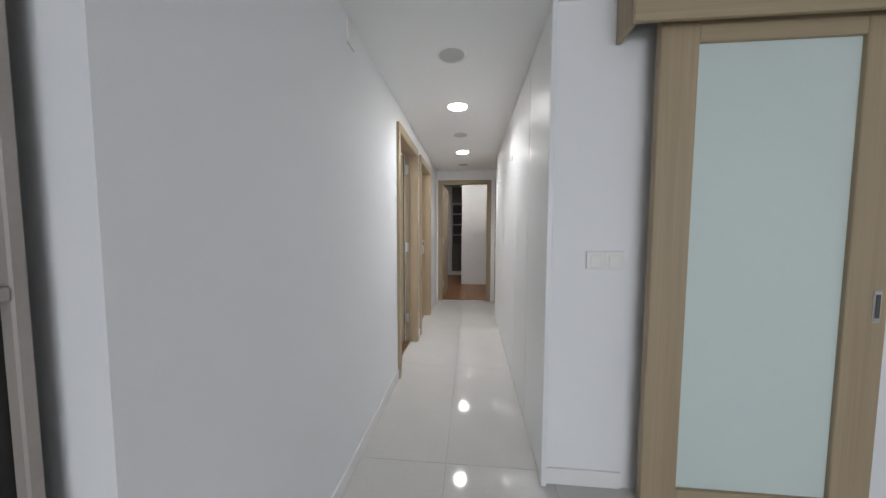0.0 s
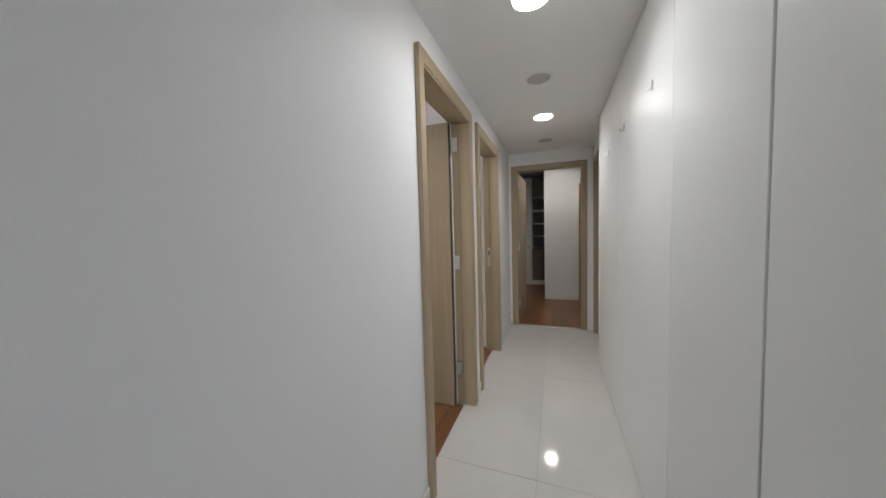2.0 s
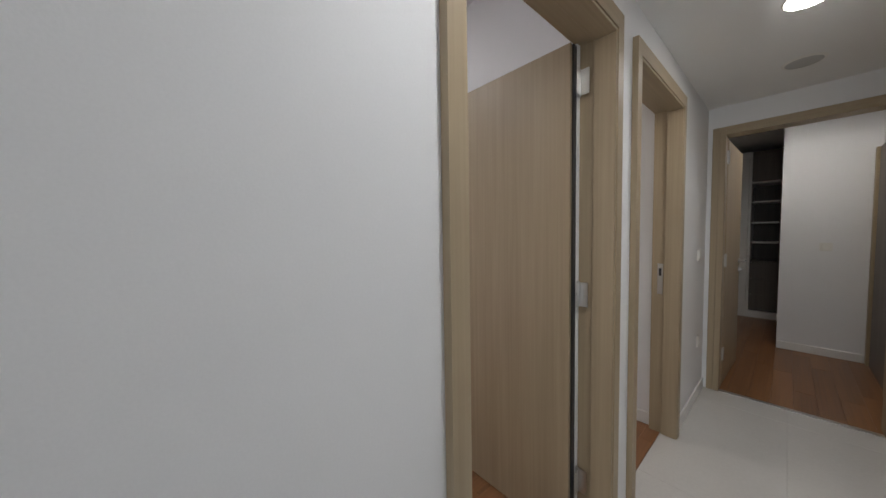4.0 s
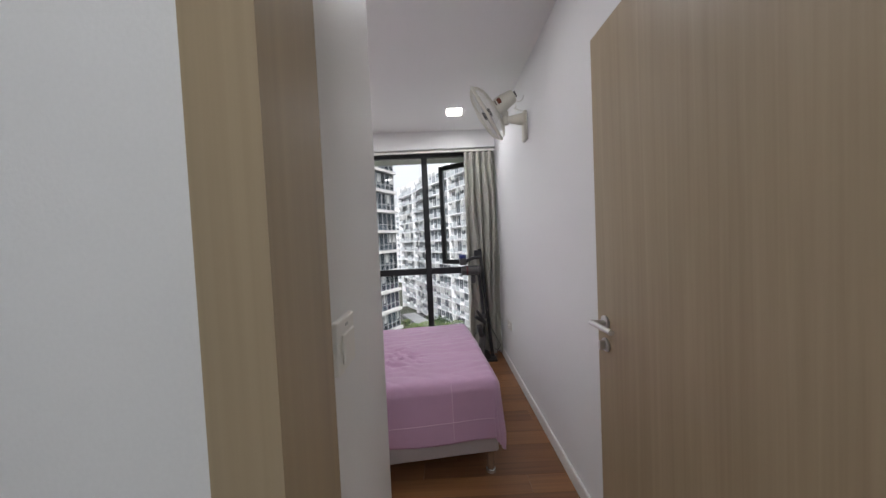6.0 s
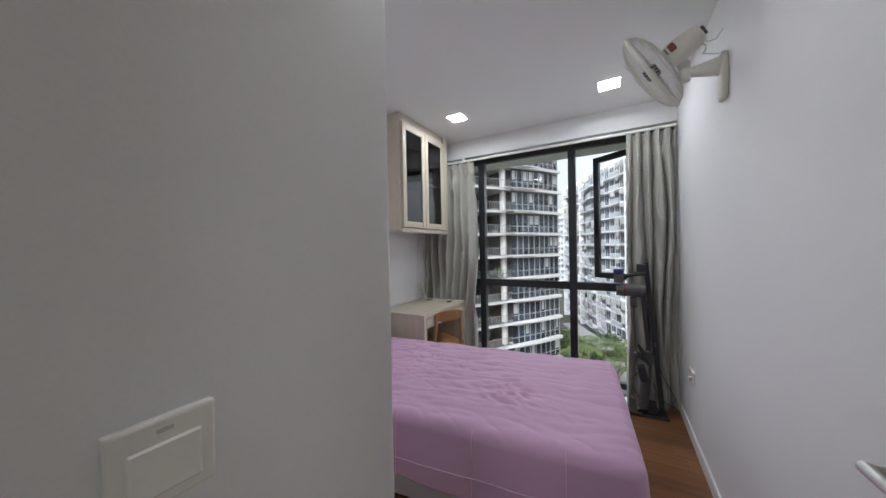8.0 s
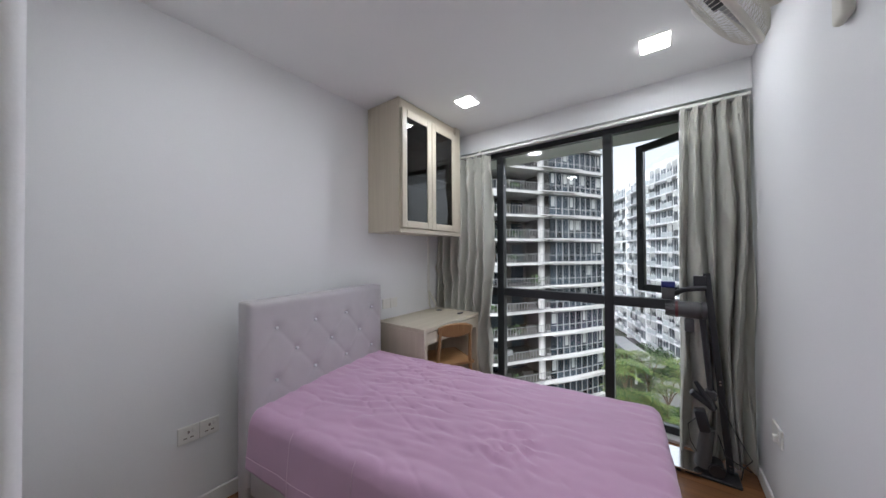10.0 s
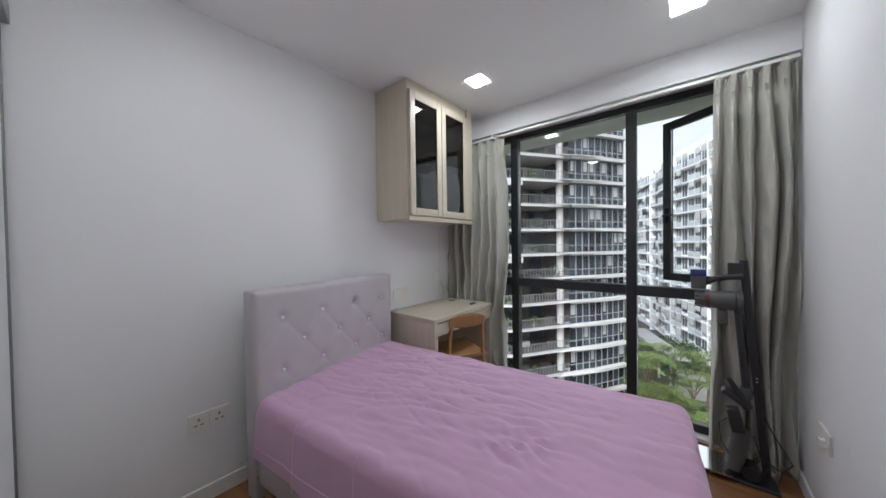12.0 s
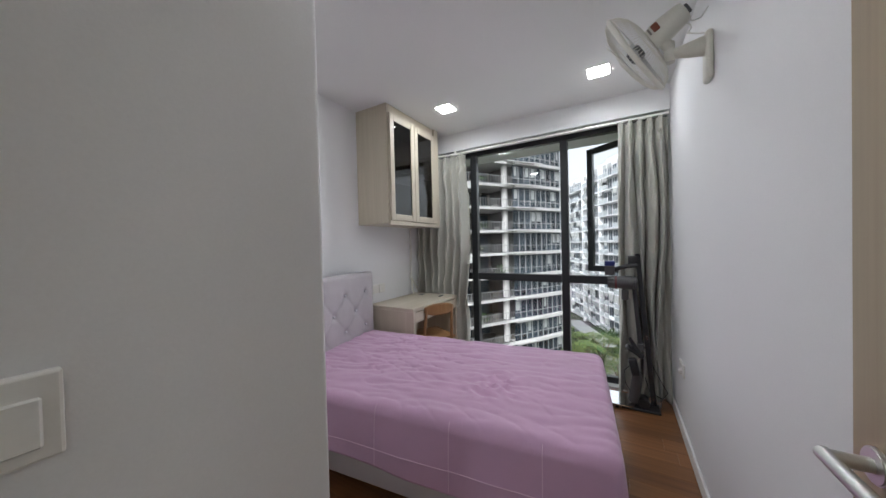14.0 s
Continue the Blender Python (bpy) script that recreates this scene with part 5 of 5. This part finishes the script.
def slab_tower(name, pts, floors, z0, fh, depth, bays, label, seed, blinds=0.45):
    """A far white tower with window bays, balcony slabs and a stepped roof."""
    r = random.Random(seed)
    tw = thing(name, (pts[0][0], pts[0][1], GZ), label, "building")
    L = length(pts)
    top = z0 + floors * fh
    strip("wall", pts, depth, GZ, top, FARWHITE_HAZE, tw, "white rendered wall")
    strip("roof", [(x, y) for x, y in pts], depth * 0.8, top, top + 0.9, FARWHITE_HAZE, tw)
    for k in range(floors):
        z = z0 + k * fh
        for b in range(bays):
            p, d = at(pts, (b + 0.5) * L / bays)
            bw = L / bays
            part("window", bay_box(p, d, bw * 0.72, 0.2, z + 0.3 if b % 3 != 2 else z + 0.95, z + fh - 0.4, -0.06), FARGLASS_HAZE, tw)
            part("window_frame", bay_box(p, d, 0.07, 0.1, z + 0.3 if b % 3 != 2 else z + 0.95, z + fh - 0.4, -0.1), FARWHITE_HAZE, tw)
            if b % 3 == 2:
                part("sill", bay_box(p, d, bw * 0.8, 0.3, z + 0.8, z + 0.92, -0.25), FARWHITE_HAZE, tw)
        strip("slab", [(x + 0.6, y - 1.05) for x, y in pts], 1.4, z - 0.18, z + 0.1, FARWHITE_HAZE, tw)
        for b in range(bays):
            p, d = at(pts, (b + 0.5) * L / bays)
            p = p + Vector((0.6, -1.05))
            if b % 3 != 2:
                part("balcony", bay_box(p, d, L / bays * 0.86, 0.06, z + 0.1, z + 1.0, -0.05), FARRAIL, tw)
                part("handrail", bay_box(p, d, L / bays * 0.9, 0.08, z + 1.01, z + 1.08, -0.06), FARWHITE_HAZE, tw)
            if r.random() < blinds:
                part("blind", bay_box(p, d, L / bays * 0.78, 0.05, z + r.uniform(1.1, 2.0), z + fh - 0.2, -0.05), BLIND, tw)
    for b in range(0, bays, 6):
        p, d = at(pts, (b + 0.1) * L / bays)
        p = p + Vector((0.65, -1.1))
        part("fin_wall", bay_box(p, d, 0.35, 1.4, GZ, top + 0.4, -0.05), FARWHITE_HAZE, tw)
        part("roof_box", bay_box(p + Vector((-4, 3)), d, 5, 3.5, top + 0.9, top + 0.9 + r.uniform(1.2, 3.2)), FARWHITE_HAZE, tw)
    return tw


slab_tower("apartment_block", [(-103, -9.6), (-92, -3.5), (-84, -0.5), (-76, 4.5), (-66, 9.5), (-58, 16)], 13, GZ + 1.5, 2.95, 9, 27, "white apartment block with balconies and blinds", 4)
slab_tower("distant_block", [(-165, -24), (-160, -14), (-158, -8)], 13, GZ + 1.0, 2.9, 8, 9, "distant white apartment block", 9, 0.1)
lowr = thing("covered_walkway", (-60, -1, GZ), "low grey roofed walkway between the towers", "canopy roof")
part("roof", bay_box(Vector((-62, -3.0)), Vector((0.9, 0.43)), 16, 3.0, GZ + 5.0, GZ + 5.4), GREYRENDER, lowr)
for s in (-6, -2, 2, 6):
    part("post", bay_box(Vector((-62, -3.0)) + Vector((0.9, 0.43)) * s, Vector((0.9, 0.43)), 0.3, 0.3, GZ, GZ + 5.0, 1.2), GREYRENDER, lowr)


# trees: slim trunks, forked limbs, and feathery fronds
def feather_tree(x, y, h, spread_r, seed, label):
    r = random.Random(seed)
    t = thing("tree", (x, y, GZ), label, "tree", "trees below the window")
    bm = bmesh.new()
    top = GZ + h
    fork = GZ + h * 0.55
    tube([(x, y, GZ), (x + r.uniform(-0.3, 0.3), y + r.uniform(-0.3, 0.3), GZ + h * 0.3), (x, y, fork)], 0.16, 8, bm)
    tips = []
    for i in range(7):
        a = 2 * math.pi * i / 7 + r.uniform(-0.3, 0.3)
        e = Vector((x + spread_r * 0.55 * math.cos(a) * r.uniform(0.4, 1), y + spread_r * 0.55 * math.sin(a) * r.uniform(0.4, 1), top - r.uniform(0.2, h * 0.22)))
        m = Vector((x, y, fork)).lerp(e, 0.5) + Vector((0, 0, 0.4))
        tube([(x, y, fork), m, e], 0.06, 6, bm)
        tips.append(e)
    part("trunk", bm, BARK, t, "slim pale trunk and limbs", True)
    verts, faces = [], []
    for e in tips:
        for j in range(9):
            a = 2 * math.pi * j / 9 + r.uniform(-0.3, 0.3)
            L = r.uniform(0.55, 1.0) * spread_r * 0.6
            rise = r.uniform(-0.05, 0.55)
            dirv = Vector((math.cos(a), math.sin(a), 0))
            sidev = Vector((-math.sin(a), math.cos(a), 0))
            for s in range(1, 9):
                u = s / 8
                c = e + dirv * L * u + Vector((0, 0, L * (rise * u - 0.75 * u * u)))
                ll = 0.38 * L * math.sin(math.pi * min(0.97, 0.18 + u * 0.8))
                for sg in (-1, 1):
                    tip = c + (sidev * sg + dirv * 0.45).normalized() * ll + Vector((0, 0, r.uniform(-0.6, 0.25) * ll))
                    wv = dirv * 0.085 * L
                    i0 = len(verts)
                    verts += [c - wv * 0.3, c + wv * 0.7, tip + wv * 0.5, tip - wv * 0.1]
                    faces.append((i0, i0 + 1, i0 + 2, i0 + 3))
    me = bpy.data.meshes.new("crown")
    me.from_pydata([tuple(v - Vector((x, y, GZ))) for v in verts], [], faces)
    me.materials.append(LEAF)
    me.materials.append(LEAFDARK)
    for f in me.polygons:
        f.material_index = 1 if r.random() < 0.38 else 0
    ob = new("crown", me)
    ob.parent = t
    BASE[ob] = Vector((x, y, GZ))
    return t


for i, (x, y, h, s) in enumerate(((-44, -0.9, 9.4, 3.3), (-47, 1.4, 9.2, 3.0), (-48, 4.9, 9.0, 2.6), (-41, 1.0, 6.6, 2.9), (-43.5, 2.6, 5.6, 2.5), (-38, 2.6, 4.4, 2.3), (-38, 5.6, 5.2, 2.5), (-51, -3.0, 8.6, 3.2), (-34, 0.4, 5.0, 2.4), (-40, -0.4, 7.4, 3.0), (-45, 3.4, 7.4, 2.8), (-36, 1.6, 6.0, 2.6), (-49, -0.6, 8.8, 3.0), (-41, 4.2, 4.6, 2.4))):
    feather_tree(x, y, h, s, 20 + i, "feathery light green tree below the window")


def shrubs(seed, xa, xb, ya, yb, n, hmax):
    r = random.Random(seed)
    verts, faces = [], []
    for _ in range(n):
        x, y = r.uniform(xa, xb), r.uniform(ya, yb)
        h = r.uniform(0.5, 1) * hmax
        for _ in range(45):
            a, b = r.uniform(0, 6.283), r.uniform(-0.2, 1.3)
            c = Vector((x + h * 0.6 * math.cos(a) * math.cos(b), y + h * 0.6 * math.sin(a) * math.cos(b), GZ + h * 0.35 + h * 0.6 * math.sin(b)))
            d = Vector((r.uniform(-1, 1), r.uniform(-1, 1), r.uniform(-0.5, 1))).normalized() * 0.28
            s = d.cross(Vector((r.uniform(-1, 1), r.uniform(-1, 1), r.uniform(-1, 1)))).normalized() * 0.14
            i0 = len(verts)
            verts += [c - d, c + s, c + d, c - s]
            faces.append((i0, i0 + 1, i0 + 2, i0 + 3))
    me = bpy.data.meshes.new("shrubs")
    me.from_pydata(verts, [], faces)
    me.materials.append(LEAFDARK)
    tagged(new("shrubs", me), "dense dark green shrubs along the drive", "shrub", kind="stuff")


shrubs(5, -52, -20, -6, 10, 420, 2.2)
shrubs(6, -78, -66, -14, 4, 140, 3.0)


# ---- floor pieces ----
def plank_floor(parent_name, x0, x1, y0, y1, length, width, skip=0.0, seed=1):
    rnd = random.Random(seed)
    fl = bpy.data.objects[parent_name]
    made = {}
    x = x0
    while x < x1 - 0.005:
        wx = min(width, x1 - x)
        y = y0 - rnd.random() * length
        while y < y1 - 0.01:
            a, b = max(y, y0), min(y + length, y1)
            if b - a > 0.02:
                key = (round(b - a, 3), round(wx, 3))
                if key not in made:
                    bm = box(0, wx - 0.0006, 0, b - a - 0.0006, -0.012, 0, 0.0008)
                    me = bpy.data.meshes.new("plank")
                    bm.to_mesh(me)
                    bm.free()
                    me.materials.append(PLANK)
                    made[key] = me
                ob = new("plank", made[key])
                ob.location = (x, a, 0)
                ob.parent = fl
            y += length
        x += wx


def tile_floor(parent_name, xs, ys):
    fl = bpy.data.objects[parent_name]
    made = {}
    for xa, xb in zip(xs, xs[1:]):
        for ya, yb in zip(ys, ys[1:]):
            key = (round(xb - xa, 3), round(yb - ya, 3))
            if key not in made:
                bm = box(0, xb - xa - 0.0015, 0, yb - ya - 0.0015, -0.011, 0, 0.0008)
                me = bpy.data.meshes.new("tile")
                bm.to_mesh(me)
                bm.free()
                me.materials.append(TILE)
                made[key] = me
            ob = new("tile", made[key])
            ob.location = (xa, ya, 0)
            ob.parent = fl


tile_floor("floor_hall", [-3.0 + 0.0, -2.51, -1.91, -1.31, -0.71, -0.11, 0.49, 1.09, 1.69, 2.29, 2.89, 3.49, 4.09, 4.69, 5.2], [-4.03 + 0.6 * k for k in range(0, 9)] + [0.965])
tile_floor("floor_hall", [-0.068, 0.49, 1.045], [0.965, 2.165, 3.365, 4.565, 5.765, 6.0])
tile_floor("floor_hall", [1.045, 1.69, 2.29, 2.89, 3.49, 4.09, 4.69, 5.2], [0.965, 1.565, 2.09])
plank_floor("floor_bedroom", -3.30, -0.07, 1.45, 3.905, 1.2, 0.125, seed=3)
plank_floor("floor_bedroom", -2.4, -0.07, 4.005, 5.07, 1.2, 0.125, seed=5)
plank_floor("floor_main_bedroom", -1.4, 1.2, 6.04, 9.7, 1.1, 0.12, seed=7)
